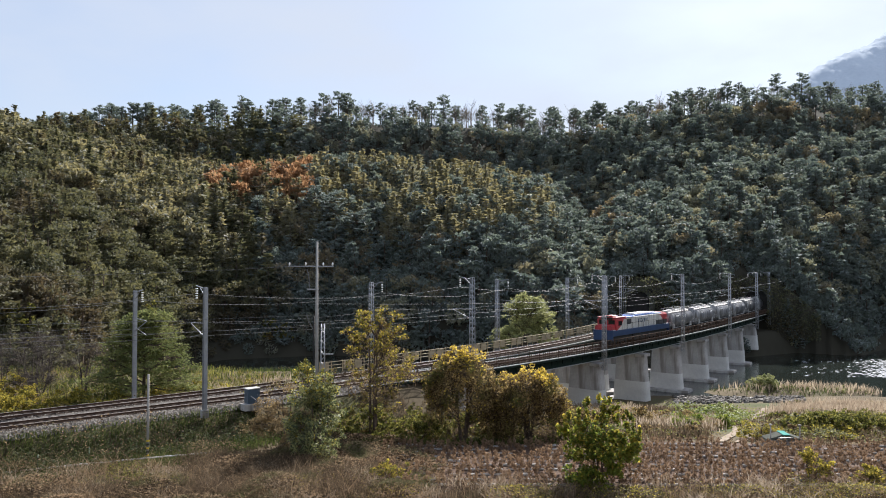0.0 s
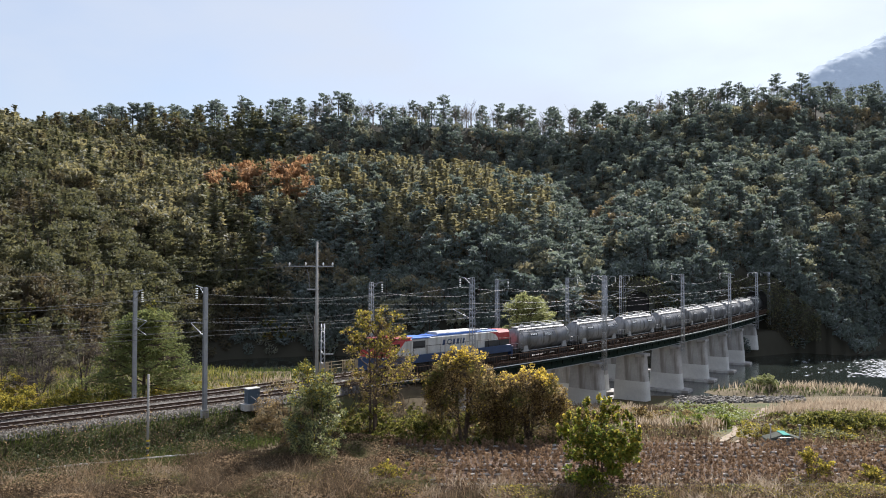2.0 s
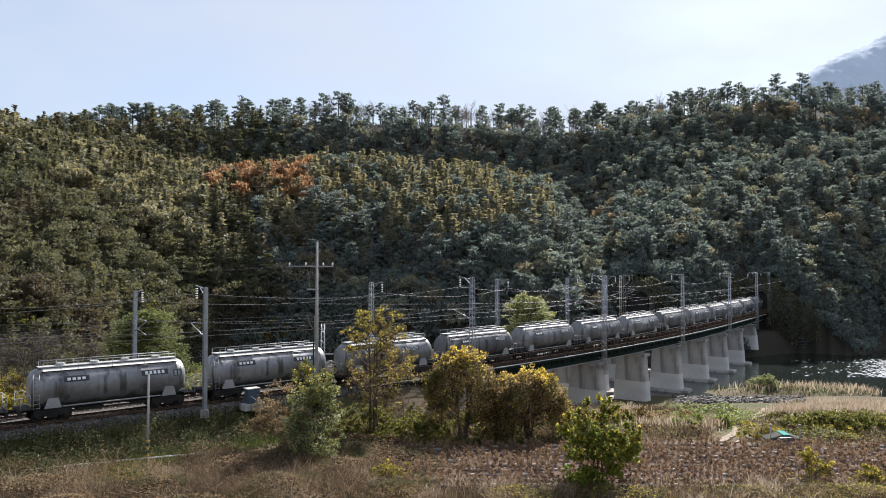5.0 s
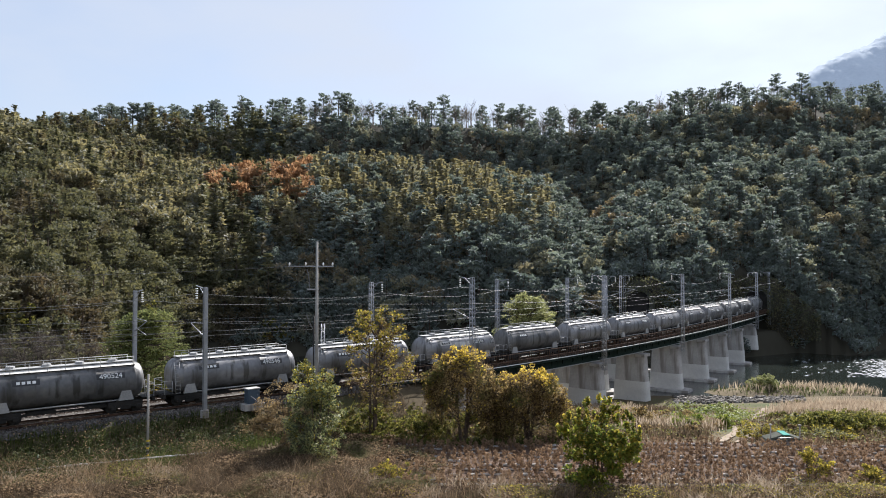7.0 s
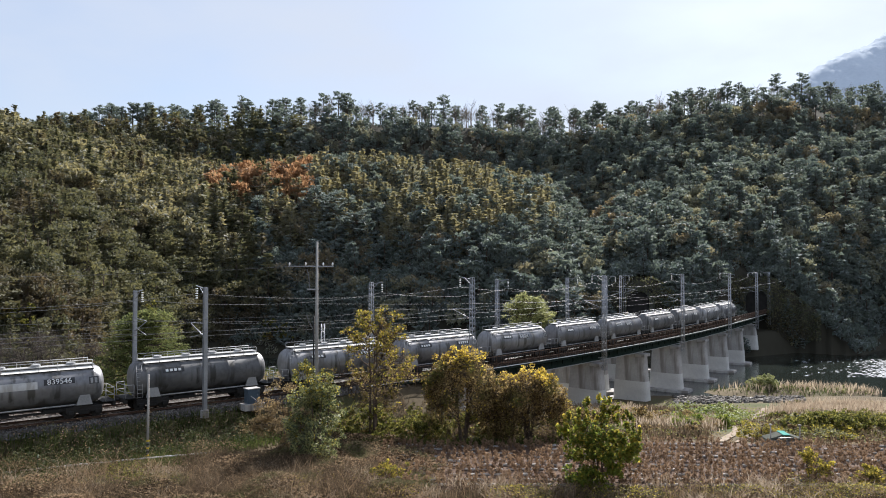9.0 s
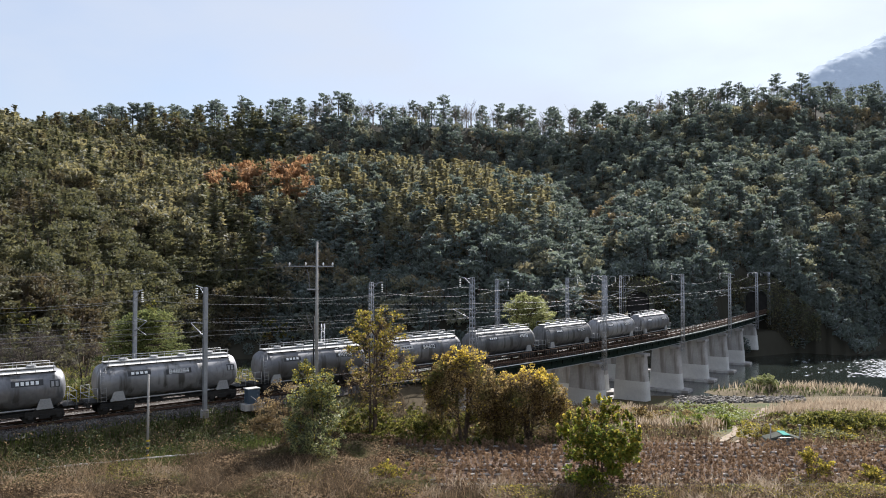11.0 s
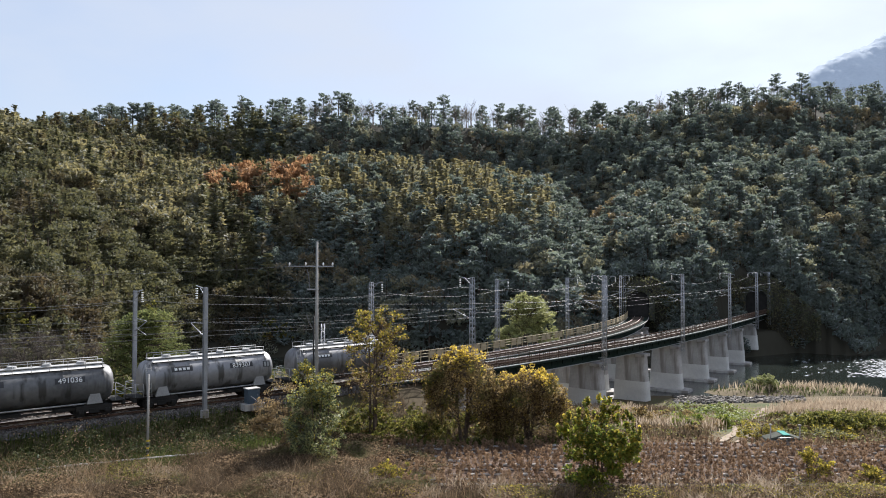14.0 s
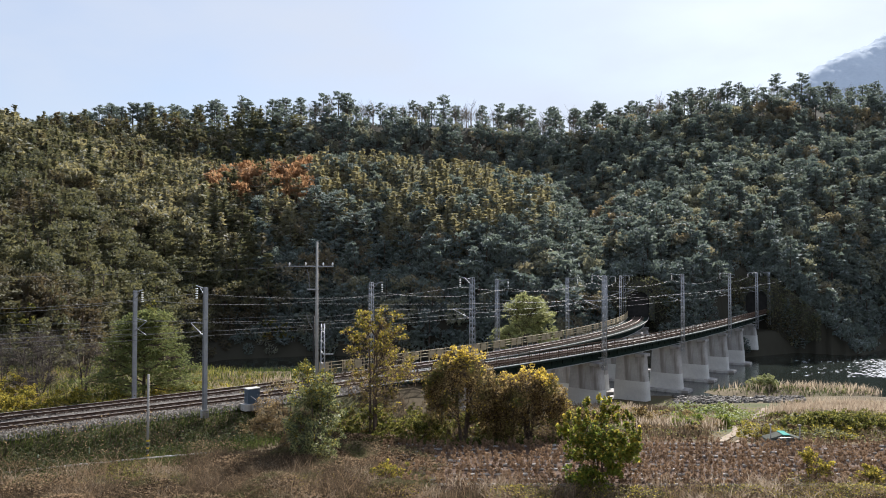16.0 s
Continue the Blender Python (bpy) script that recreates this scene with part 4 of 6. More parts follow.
        part("headlight", hl, M_CERAMIC, L)
    rails = []
    for y in (-1.46, 1.46):
        rails.append(rod((-9.8, y, 2.95), (5.4, y, 2.95), 0.022, 5))
        for x in np.linspace(-9.8, 5.4, 9):
            rails.append(rod((x, y, 2.1), (x, y, 2.95), 0.028, 5))
    np_part("walkway_handrail", join(rails), M_UNDER, L)
    part("fuel_tank", boxes((-3.2, 3.2, -1.38, 1.38, 0.3, 1.32), bevel=0.12), M_UNDER, L)
    # plain dark blocks added to close the gaps round the bogies
    for x0, x1 in ((-9.6, -3.2), (3.2, 9.8)):
        part("underfloor_box", boxes((x0, x1, -1.22, 1.22, 0.42, 1.32)), M_UNDER, L)
    part("snow_plough", boxes((9.95, 10.2, -1.3, 1.3, 0.2, 0.8), bevel=0.05), M_UNDER, L)
    build_bogie(L, -6.1, (-1.7, 0, 1.7), WHEEL_BIG, 0.51, 4.6)
    build_bogie(L, 6.1, (-1.7, 0, 1.7), WHEEL_BIG, 0.51, 4.6)
    for x in (-10.4, 10.3):
        np_part("coupler", rod((x * 0.97, 0, 0.88), (x * 1.01, 0, 0.88), 0.12, 8), M_UNDER, L)
    # livery mark as plain shapes: an open ring and slanting bars
    ring = bmesh.new()
    for k in range(14):
        a0, a1 = k * 0.4 + 0.3, k * 0.4 + 0.68
        vs = [ring.verts.new((-0.15 - r * math.cos(a), 1.128, 3.08 + r * 0.85 * math.sin(a))) for a, r in ((a0, 0.24), (a1, 0.24), (a1, 0.38), (a0, 0.38))]
        ring.faces.new(vs)
    part("livery_mark", ring, M_BLUE, L, "blue ring-shaped mark")
    for i, (x, w_) in enumerate(((0.72, 0.34), (-0.8, 0.3), (-1.4, 0.36), (-1.85, 0.13), (-2.3, 0.26))):
        lb = boxes((x - w_ / 2, x + w_ / 2, 1.121, 1.13, 2.78, 3.36))
        for v in lb.verts:
            v.co.x -= (v.co.z - 3.07) * 0.25
        part("livery_bar", lb, M_BLUE, L, "blue livery bar")
    return L


LOCO = build_loco()
WAGON = build_wagon()
# numbers that can be read on the flanks, by the wagon's place in the train
NUMBERS = {1: "848063", 4: "839529", 5: "490524", 6: "490546", 7: "490700", 8: "839546", 12: "848084", 13: "490966", 14: "846072", 15: "490592", 16: "491036", 17: "839307", 18: "490775"}
WAGONS = [WAGON] + [copy_thing(WAGON, Matrix.Identity(4)) for _ in range(17)]
rng_w = random.Random(4)
for k, wg in enumerate(WAGONS, 1):
    dark = k in (5, 9, 15, 16)
    if dark:
        tagged(wg, "soot-darkened bulk cement tank wagon")
        for o in wg.children:
            if o.name.startswith("barrel"):
                o.data = o.data.copy()
                o.data.materials[0] = M_TANK_DARK
    x_n, z_n = (-0.4, 2.82) if k in (1, 12, 14) else ((-2.4, 2.85) if k in (4, 7, 8, 16, 17) else (-2.95, 2.9))
    if k != 9:
        part("number_plate", curved_panel(x_n - 1.0, x_n + 1.0, z_n - 0.2, z_n + 0.2), M_BLACK, wg, "black panel behind the number")
    if k in NUMBERS:
        lettering(NUMBERS[k], 0.54, x_n, z_n, wg, M_LETTER)
    elif not dark:
        for i in range(5):
            part("number_bar", curved_panel(x_n - 0.72 + i * 0.31, x_n - 0.52 + i * 0.31, z_n - 0.12, z_n + 0.12, lift=0.02), M_LETTER, wg, "white unreadable character")
    x_l = 2.6
    part("owner_panel", curved_panel(x_l - 0.85, x_l + 0.85, 2.75, 3.15, lift=0.012), M_WHITE if k in (4, 8, 14) else M_BLACK, wg, "small owner's panel")
    for i in range(4):
        part("owner_bar", curved_panel(x_l - 0.6 + i * 0.33, x_l - 0.38 + i * 0.33, 2.86, 3.04, lift=0.02), M_BLACK if k in (4, 8, 14) else M_LETTER, wg, "unreadable lettering")
    if k == 8:
        part("notice_panel", curved_panel(-1.0, 1.3, 2.45, 2.95, lift=0.012), M_WHITE, wg, "long white notice panel")
    if k in (1, 2, 7, 8, 11, 12, 13, 14, 17, 18):
        for i in range(2):
            part("data_bar", curved_panel(-4.9 + i * 0.28, -4.72 + i * 0.28, 2.55, 2.92, lift=0.03), M_GREYPAINT, wg, "unreadable data marking")
        part("data_panel", curved_panel(-5.0, -4.35, 2.5, 3.0, lift=0.02), M_BLACK, wg, "small black data panel")

# the train slows a little: place = start - SPEED * t + SLOWING * t * t
SPEED, SLOWING, FIRST_GAP, PITCH = 21.784, 0.04, 95.68, 13.127


def run(vehicle, s0, base):
    """The vehicle's way along the near track: s0 its middle's place at the start, base half its bogie spacing."""
    rows = []
    for t in np.arange(0, 16.01, 0.5):
        s = s0 - SPEED * t + SLOWING * t * t
        a, b = line_at(s - base)[0][0], line_at(s + base)[0][0]
        mid, d = (a + b) / 2, a - b
        rows.append((float(t), pose(mid[0], mid[1], 0, 0, 0, math.degrees(math.atan2(d[1], d[0])))))
    walk(vehicle, rows)


def motions():
    run(LOCO, FIRST_GAP - 10.65, 6.1)
    for k, wg in enumerate(WAGONS):
        run(wg, FIRST_GAP + PITCH * (k + 0.5), 4.1)


# ---- woods on the slopes ----
def sprays(rng, c, d, length, width, lie=0.8):
    """Pointed sprays of foliage, one triangle each, at c along d; lie: how far their flat sides turn upwards."""
    n = len(c)
    d = d / (np.linalg.norm(d, axis=1)[:, None] + 1e-9)
    up = rng.normal(size=(n, 3))
    up[:, 2] += lie
    w = np.cross(d, up)
    w /= np.linalg.norm(w, axis=1)[:, None] + 1e-9
    le, wi = length * rng.uniform(0.6, 1.35, (n, 1)), width * rng.uniform(0.6, 1.35, (n, 1))
    v = np.stack([c - d * le * 0.5 + w * wi * 0.5, c - d * le * 0.5 - w * wi * 0.5, c + d * le * 0.5], 1).reshape(-1, 3)
    return v, np.arange(3 * n).reshape(-1, 3)


def far_tree(rng, kind, limbs=True, fine=1.0):
    """A tree of about unit height as (wood, leaves), each (verts, faces)."""
    if kind in ("pine", "ridge_pine"):
        low = 0.36 if kind == "pine" else 0.43
        bend = rng.normal(size=2) * 0.03
        wood = [tube([(0, 0, 0), (bend[0], bend[1], 0.4), (bend[0] * 0.4, bend[1], 0.7), (0, 0, 0.95)], [0.02, 0.016, 0.012, 0.004], 4)]
        c, d = [], []
        for i in range(15):
            z = low + (0.96 - low) * (i + rng.random()) / 15
            r = (0.26 * (1.12 - z) / (1.12 - low) + 0.04) * rng.uniform(0.6, 1.25)
            a = i * 2.4 + rng.random()
            x, y = r * math.cos(a), r * math.sin(a)
            if limbs:
                wood.append(tube([(0, 0, z - 0.06), (x, y, z)], [0.007, 0.003], 3))
            k = int(15 * fine * fine)
            p = ball(rng, k, (x * 0.8, y * 0.8, z), (0.1, 0.1, 0.032), 0.1)
            c.append(p)
            d.append(rng.normal(size=(k, 3)) * 0.6 + (math.cos(a), math.sin(a), 0.45))
        c, d = np.concatenate(c), np.concatenate(d)
        return join(wood), sprays(rng, c, d, 0.105 / fine, 0.055 / fine)
    if kind == "larch":
        n = int(200 * fine * fine)
        z = 0.08 + 0.9 * rng.random(n) ** 1.25
        env = 0.31 * (1.0 - z) ** 0.85 * (0.8 + 0.35 * np.sin(z * 46 + rng.random() * 6)) + 0.012
        a = rng.random(n) * 6.3
        f = 0.35 + 0.65 * rng.random(n) ** 0.5
        c = np.stack([env * f * np.cos(a), env * f * np.sin(a), z], 1)
        d = np.stack([np.cos(a), np.sin(a), rng.uniform(-0.15, 0.55, n)], 1)
        return rod((0, 0, 0), (0, 0, 0.9), 0.016, 4, 0.004), sprays(rng, c, d, 0.115 / fine, 0.055 / fine)
    if kind == "bare":
        wood = [tube([(0, 0, 0), (0.01, 0, 0.4), (0, 0.01, 0.9)], [0.016, 0.012, 0.003], 4)]
        for i in range(22):
            z = 0.35 + 0.55 * rng.random()
            a, q = rng.random() * 6.3, 0.1 + 0.16 * rng.random()
            e = (q * math.cos(a), q * math.sin(a), z + q * 1.3)
            wood.append(tube([(0, 0, z), (e[0] * 0.5, e[1] * 0.5, z + q * 0.5), e], [0.007, 0.005, 0.002], 3))
        return join(wood), None
    if kind == "brush":
        c = ball(rng, int(70 * fine * fine), (0, 0, 0.48), (0.5, 0.5, 0.45), 0.4)
        return rod((0, 0, 0), (0, 0, 0.4), 0.02, 3, 0.01), sprays(rng, c, rng.normal(size=c.shape) + (c - (0, 0, 0.3)) * 2, 0.26 / fine, 0.15 / fine, 0.4)
    c, d = [], []
    for i in range(14):
        a, z = i * 2.4 + rng.random(), 0.32 + 0.58 * rng.random()
        r = 0.24 * math.sqrt(max(0.1, 1 - ((z - 0.55) / 0.45) ** 2)) * rng.uniform(0.5, 1.1)
        p = ball(rng, int(20 * fine * fine), (r * math.cos(a), r * math.sin(a), z), (0.12, 0.12, 0.09), 0.5)
        c.append(p)
        d.append(rng.normal(size=p.shape) + (p - (0, 0, 0.5)) * 3)
    return rod((0, 0, 0), (0, 0, 0.7), 0.02, 4, 0.008), sprays(rng, np.concatenate(c), np.concatenate(d), 0.085 / fine, 0.062 / fine, 0.5)


def grow(name, label, spots, kinds, material, wood_material, heights, seed, fine=1.0):
    """One joined stand of trees: spots (n, 2)."""
    rng = np.random.default_rng(seed)
    protos = [far_tree(rng, kinds[i % len(kinds)], False, fine) for i in range(8)]
    leaves, woods = [], []
    spots = spots[ground_z(spots[:, 0], spots[:, 1]) > -8.7]
    zs = ground_z(spots[:, 0], spots[:, 1])
    for (x, y), z in zip(spots, zs):
        wood, leaf = protos[rng.integers(len(protos))]
        h = rng.uniform(*heights)
        w = h * rng.uniform(0.85, 1.25)
        a = rng.random() * 6.3
        ca, sa = math.cos(a), math.sin(a)
        for src, dst in ((wood, woods), (leaf, leaves)):
            if src is not None:
                v = src[0]
                dst.append((np.stack([x + w * (v[:, 0] * ca - v[:, 1] * sa), y + w * (v[:, 0] * sa + v[:, 1] * ca), z - 0.3 + h * v[:, 2]], 1), src[1]))
    top = None
    if leaves:
        top = np_part(name, join(leaves), material)
        tagged(top, label, "forest", kind="stuff")
        tagged(np_part("forest_trunks", join(woods), wood_material), "trunks of the hillside trees", "forest", kind="stuff")
    else:
        tagged(np_part(name, join(woods), wood_material), label, "forest", kind="stuff")


def scatter(rng, n, x0, x1, y0, y1, test):
    x, y = rng.uniform(x0, x1, n), rng.uniform(y0, y1, n)
    ok = test(x, y)
    return np.stack([x[ok], y[ok]], 1)


def hill_spots(seed, n, u0, u1, y0, y1, extra=None, clear=17, glade=True):
    rng = np.random.default_rng(seed)
    y = rng.uniform(y0, y1, n)
    u = rng.uniform(u0, u1, n)
    x = u * y
    ok = (hill(x, y) > -9) & (y < np.interp(u, HILL_U, HILL_Y1) + 61)
    if extra is not None:
        ok &= extra(u, y)
    if glade:
        ok &= ~((u > -0.33) & (u < -0.18) & (y > 203) & (y < 236) & (rng.random(n) < 0.55))
    # keep clear of both tunnel mouths and of the bridges
    for far, s1 in ((False, S_END), (True, S_FAR_END)):
        for p in line_at(np.arange(40, s1, 4.0), 0, far)[0]:
            ok &= np.hypot(x - p[0], y - p[1]) > 8
    for far, s0 in ((False, S_END), (True, S_FAR_END)):
        p = line_at(s0 + 2, 0, far)[0][0]
        ok &= np.hypot(x - p[0], y - p[1]) > clear
    return np.stack([x[ok], y[ok]], 1)



UEDGE = 0.66
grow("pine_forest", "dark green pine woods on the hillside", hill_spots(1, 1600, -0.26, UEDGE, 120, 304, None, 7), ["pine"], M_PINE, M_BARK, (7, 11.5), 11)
grow("pine_forest", "olive-green pine woods on the slope", hill_spots(33, 620, -UEDGE, -0.2, 168, 304, lambda u, y: (y > 250) | (np.sin(u * 90 + y * 0.31) > 0.2), 7), ["pine"], M_SPRUCE, M_BARK, (7, 11.5), 20)
grow("near_woods", "olive-brown mixed woods at the foot of the slope", hill_spots(34, 480, -UEDGE, -0.24, 105, 172, None, 7), ["leaf", "pine", "leaf", "larch"], M_SPRUCE, M_BARK, (6.5, 11), 22, 1.5)
grow("broadleaf_forest", "dull green and ochre broadleaf woods on the hillside", hill_spots(2, 1300, -UEDGE, UEDGE, 115, 292, lambda u, y: (u > -0.25) | (y > 172), 7), ["leaf"], M_LEAF, M_BARK, (6, 9.5), 12)
grow("larch_forest", "yellow-green larch stand on the spur", hill_spots(3, 760, -0.25, 0.16, 185, 262, lambda u, y: u < 0.1 + 0.06 * np.sin(y * 0.7)), ["larch"], M_LARCH, M_BARK, (8, 12.5), 13)
grow("larch_forest", "yellow-green larch stand on the slope", hill_spots(31, 620, -UEDGE, -0.3, 170, 256), ["larch", "larch", "leaf"], M_LARCH, M_BARK, (8, 12.5), 15)
grow("spruce_forest", "dark spired conifers on the slope", hill_spots(32, 480, -UEDGE, -0.24, 168, 290), ["larch"], M_SPRUCE, M_BARK, (9, 14), 17)
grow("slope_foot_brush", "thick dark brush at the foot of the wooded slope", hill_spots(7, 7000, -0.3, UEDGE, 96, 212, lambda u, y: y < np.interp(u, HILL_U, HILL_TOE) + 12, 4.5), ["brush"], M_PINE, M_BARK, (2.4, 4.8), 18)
grow("slope_foot_brush", "thick dark brush along the river under the slope", hill_spots(71, 2400, -UEDGE, -0.3, 96, 212, lambda u, y: y < np.interp(u, HILL_U, HILL_TOE) + 10, 4.5), ["brush"], M_SPRUCE, M_BARK, (2.4, 4.8), 21, 1.4)
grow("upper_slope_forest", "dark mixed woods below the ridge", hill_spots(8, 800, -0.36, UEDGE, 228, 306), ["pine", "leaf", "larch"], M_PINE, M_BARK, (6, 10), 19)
grow("orange_trees", "orange autumn broadleaf trees on the spur", hill_spots(4, 100, -0.325, -0.185, 204, 238, None, 17, False), ["leaf"], M_ORANGE, M_BARK, (8, 11.5), 14)
grow("undergrowth", "low brown and green brush under the hillside trees", hill_spots(6, 2400, -UEDGE, UEDGE, 112, 300, None, 4.5), ["brush"], M_LEAF, M_BARK, (1.6, 3.6), 16)


def knoll_spots(seed, n):
    """Spots on the spurs over the two tunnel mouths."""
    rng = np.random.default_rng(seed)
    out = []
    for far, s0 in ((False, S_END), (True, S_FAR_END)):
        a, b = rng.uniform(-30, 40, n), rng.uniform(-24, 16, n)
        ok = ((np.abs(b) > 5.5) & (a > -8 - np.abs(b))) | (a > 1.6)
        out.append(np.concatenate([line_at(s0 + q, r, far)[0] for q, r in zip(a[ok], b[ok])]))
    return np.concatenate(out)


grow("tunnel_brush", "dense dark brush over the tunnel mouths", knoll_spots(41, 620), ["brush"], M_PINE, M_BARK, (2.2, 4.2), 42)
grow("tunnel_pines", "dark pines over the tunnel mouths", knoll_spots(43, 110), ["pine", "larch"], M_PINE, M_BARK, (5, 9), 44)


def wall_creeper():
    """Creeper hanging over the cut faces beside the tunnel mouths."""
    rng = np.random.default_rng(47)
    pieces = []
    for far, s0 in ((False, S_END), (True, S_FAR_END)):
        b = rng.uniform(-14, 14, 5200)
        hi = 8.6 - np.maximum(np.abs(b) - 4, 0) * 0.9
        z = -6.0 + (hi + 6.4) * rng.random(len(b))
        ok = (np.abs(b) > 2.45) | (z > 5.3)
        a = -2.5 - rng.random(len(b)) * 0.9
        p = np.concatenate([line_at(s0 + q, r, far)[0] for q, r in zip(a[ok], b[ok])])
        pieces.append(leaf_quads(rng, np.column_stack([p, z[ok]]), 0.5, 0.0))
    tagged(np_part("slope_creeper", join(pieces), M_SPRUCE), "dark creeper hanging over the rock beside the tunnels", "creeper", kind="stuff")


wall_creeper()


def ridge_spots(seed, n):
    rng = np.random.default_rng(seed)
    u = rng.uniform(-0.68, 0.68, n)
    y = np.interp(u, HILL_U, HILL_Y1) + 82 + rng.uniform(-14, 3, n)
    return np.stack([u * y, y], 1)


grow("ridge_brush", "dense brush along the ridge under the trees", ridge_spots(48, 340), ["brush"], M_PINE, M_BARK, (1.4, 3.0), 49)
RIDGE_BARE = ridge_spots(50, 420)
RIDGE_BARE = RIDGE_BARE[np.abs(RIDGE_BARE[:, 0] / RIDGE_BARE[:, 1] - 0.1) < 0.3]
grow("ridge_saplings", "thin pale leafless trunks along the ridge", RIDGE_BARE, ["bare"], M_BARE, M_BARE, (6.5, 9.5), 53)


# trees along the skyline, each its own thing
def build_ridge_trees():
    rng = np.random.default_rng(21)
    pines, bares = [], []
    for i in range(5):
        wood, leaf = far_tree(rng, "ridge_pine", True, 1.15)
        t = thing("pine_tree", "ridge-top pine with bare trunk and flat dark crown", "pine tree", None, "trees along the ridge")
        h = 10.5 + i * 0.6
        np_part("trunk", (wood[0] * h, wood[1]), M_BARK, t)
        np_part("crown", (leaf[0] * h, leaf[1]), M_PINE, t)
        pines.append(t)
    for i in range(4):
        wood, _ = far_tree(rng, "bare")
        t = thing("bare_tree", "leafless pale-trunked tree on the ridge", "tree", None, "trees along the ridge")
        np_part("trunk", (wood[0] * (8.6 + i * 0.7), wood[1]), M_BARE, t)
        bares.append(t)
    us = np.arange(-0.66, 0.68, 0.0078)
    first = set()
    for k, u in enumerate(us):
        for row in range(2):
            uu = u + rng.uniform(-0.006, 0.006)
            y3 = float(np.interp(uu, HILL_U, HILL_Y1)) + 82
            y = y3 + rng.uniform(-9, 3) - row * 5
            x = uu * y
            bare = rng.random() < (0.6 if (-0.3 < uu < 0.14 or uu > 0.22) else 0.3)
            src = bares[rng.integers(4)] if bare else pines[rng.integers(5)]
            if row == 1 and (bare or rng.random() < 0.2):
                continue
            z = float(ground_z(np.array([x]), np.array([y]))[0]) - 0.3
            sc = rng.uniform(0.72, 1.15)
            m = pose(x, y, z, 0, 0, rng.uniform(0, 360))
            if src.name not in first:
                first.add(src.name)
                src.matrix_basis = m
                continue
            t = copy_thing(src, m)
            t.scale = (sc, sc, sc)
            t.rotation_mode = "QUATERNION"
            t.matrix_basis = m @ Matrix.Diagonal((sc, sc, sc, 1))


build_ridge_trees()


# ---- trees and shrubs by the line ----
def lone_tree(name, label, category, at, height, clumps, per, leaf, material, wood=M_BARK, stems=1, stem_r=0.14, seed=0, spread=0.5, flat=0.1, twigs=0, second=None, dense=2.9):
    """A tree from its clumps: rows of (x, y, z, rx, ry, rz, share) about the foot; limbs run from the stems to every clump.
    second: (material, share, least height) for leaves of another colour in the upper part."""
    rng = np.random.default_rng(seed)
    z0 = float(ground_z(np.array([at[0]]), np.array([at[1]]))[0])
    t = thing(name, label, category, pose(at[0], at[1], z0 - 0.05))
    woods, tops = [], []
    for i in range(stems):
        a = i * 6.283 / stems + rng.random()
        lean = spread * (0.35 if stems > 1 else 0.08)
        b = np.array([0.25 * math.cos(a), 0.25 * math.sin(a), 0]) * (stems > 1)
        top = b + np.array([lean * math.cos(a), lean * math.sin(a), height * 0.72])
        mid = b + (top - b) * 0.5 + rng.normal(size=3) * (0.12, 0.12, 0)
        woods.append(tube([b - (0, 0, 0.2), b * 1.0 + (0, 0, 0.4), mid, top], [stem_r * 1.2, stem_r, stem_r * 0.7, stem_r * 0.25], 7))
        tops.append((b, mid, top))
    pts, upper = [], []
    for row in clumps:
        c, r, share = np.array(row[:3]), np.array(row[3:6]), row[6]
        n = int(per * share * dense)
        k = max(3, n // 26)
        sub = ball(rng, k, c, r, 0.55)
        b, mid, top = tops[int(np.argmin([np.linalg.norm(tp[2][:2] - c[:2]) for tp in tops]))]
        zz = max(0.15 * height, min(c[2] - 0.35 * np.linalg.norm(c[:2]) - 0.4, height * 0.7))
        f = zz / (height * 0.72)
        st = b + (mid - b) * min(f * 2, 1) + (top - mid) * max(f * 2 - 1, 0)
        woods.append(tube([st, (st + c) / 2 + (0, 0, -0.15), c], [stem_r * 0.45, stem_r * 0.3, stem_r * 0.12], 5))
        for q in sub:
            woods.append(tube([c, (c + q) / 2 + rng.normal(size=3) * 0.08, q], [stem_r * 0.14, stem_r * 0.09, stem_r * 0.04], 3))
        for _ in range(twigs):
            q = c + rng.normal(size=3) * r * 0.7
            woods.append(tube([c, (c + q) / 2 + rng.normal(size=3) * 0.1, q + (0, 0, 0.3)], [stem_r * 0.12, stem_r * 0.08, stem_r * 0.03], 3))
        if n:
            rr = np.minimum(r * 0.34, 0.75)
            pts.append(np.concatenate([ball(rng, 26, q, rr, 0.2) for q in sub]))
    np_part("trunk", join(woods), wood, t)
    if pts:
        pts = np.concatenate(pts)
        pts = pts[pts[:, 2] > 0.1]
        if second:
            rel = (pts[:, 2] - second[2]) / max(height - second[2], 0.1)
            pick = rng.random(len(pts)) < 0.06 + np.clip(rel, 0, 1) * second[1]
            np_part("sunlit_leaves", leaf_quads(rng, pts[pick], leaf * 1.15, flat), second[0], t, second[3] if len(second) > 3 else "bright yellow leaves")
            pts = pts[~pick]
        np_part("crown", leaf_quads(rng, pts, leaf, flat), material, t)
    return t


def dome_clumps(rng, n, w, d, z0, z1, size, share=1.0, power=0.5):
    """Clumps over an uneven dome of half-width w, half-depth d, from z0 to z1."""
    out = []
    for i in range(n):
        a, v = rng.random() * 6.283, rng.random()
        z = z0 + (z1 - z0 - size * 0.6) * v
        k = math.sqrt(max(1 - max(v - 0.25, 0) ** 2 / 0.6, 0.05)) * (0.35 + 0.65 * rng.random() ** power)
        s = size * rng.uniform(0.7, 1.25)
        out.append((w * k * math.cos(a), d * k * math.sin(a), z, s, s, s * 0.75, share))
    return out


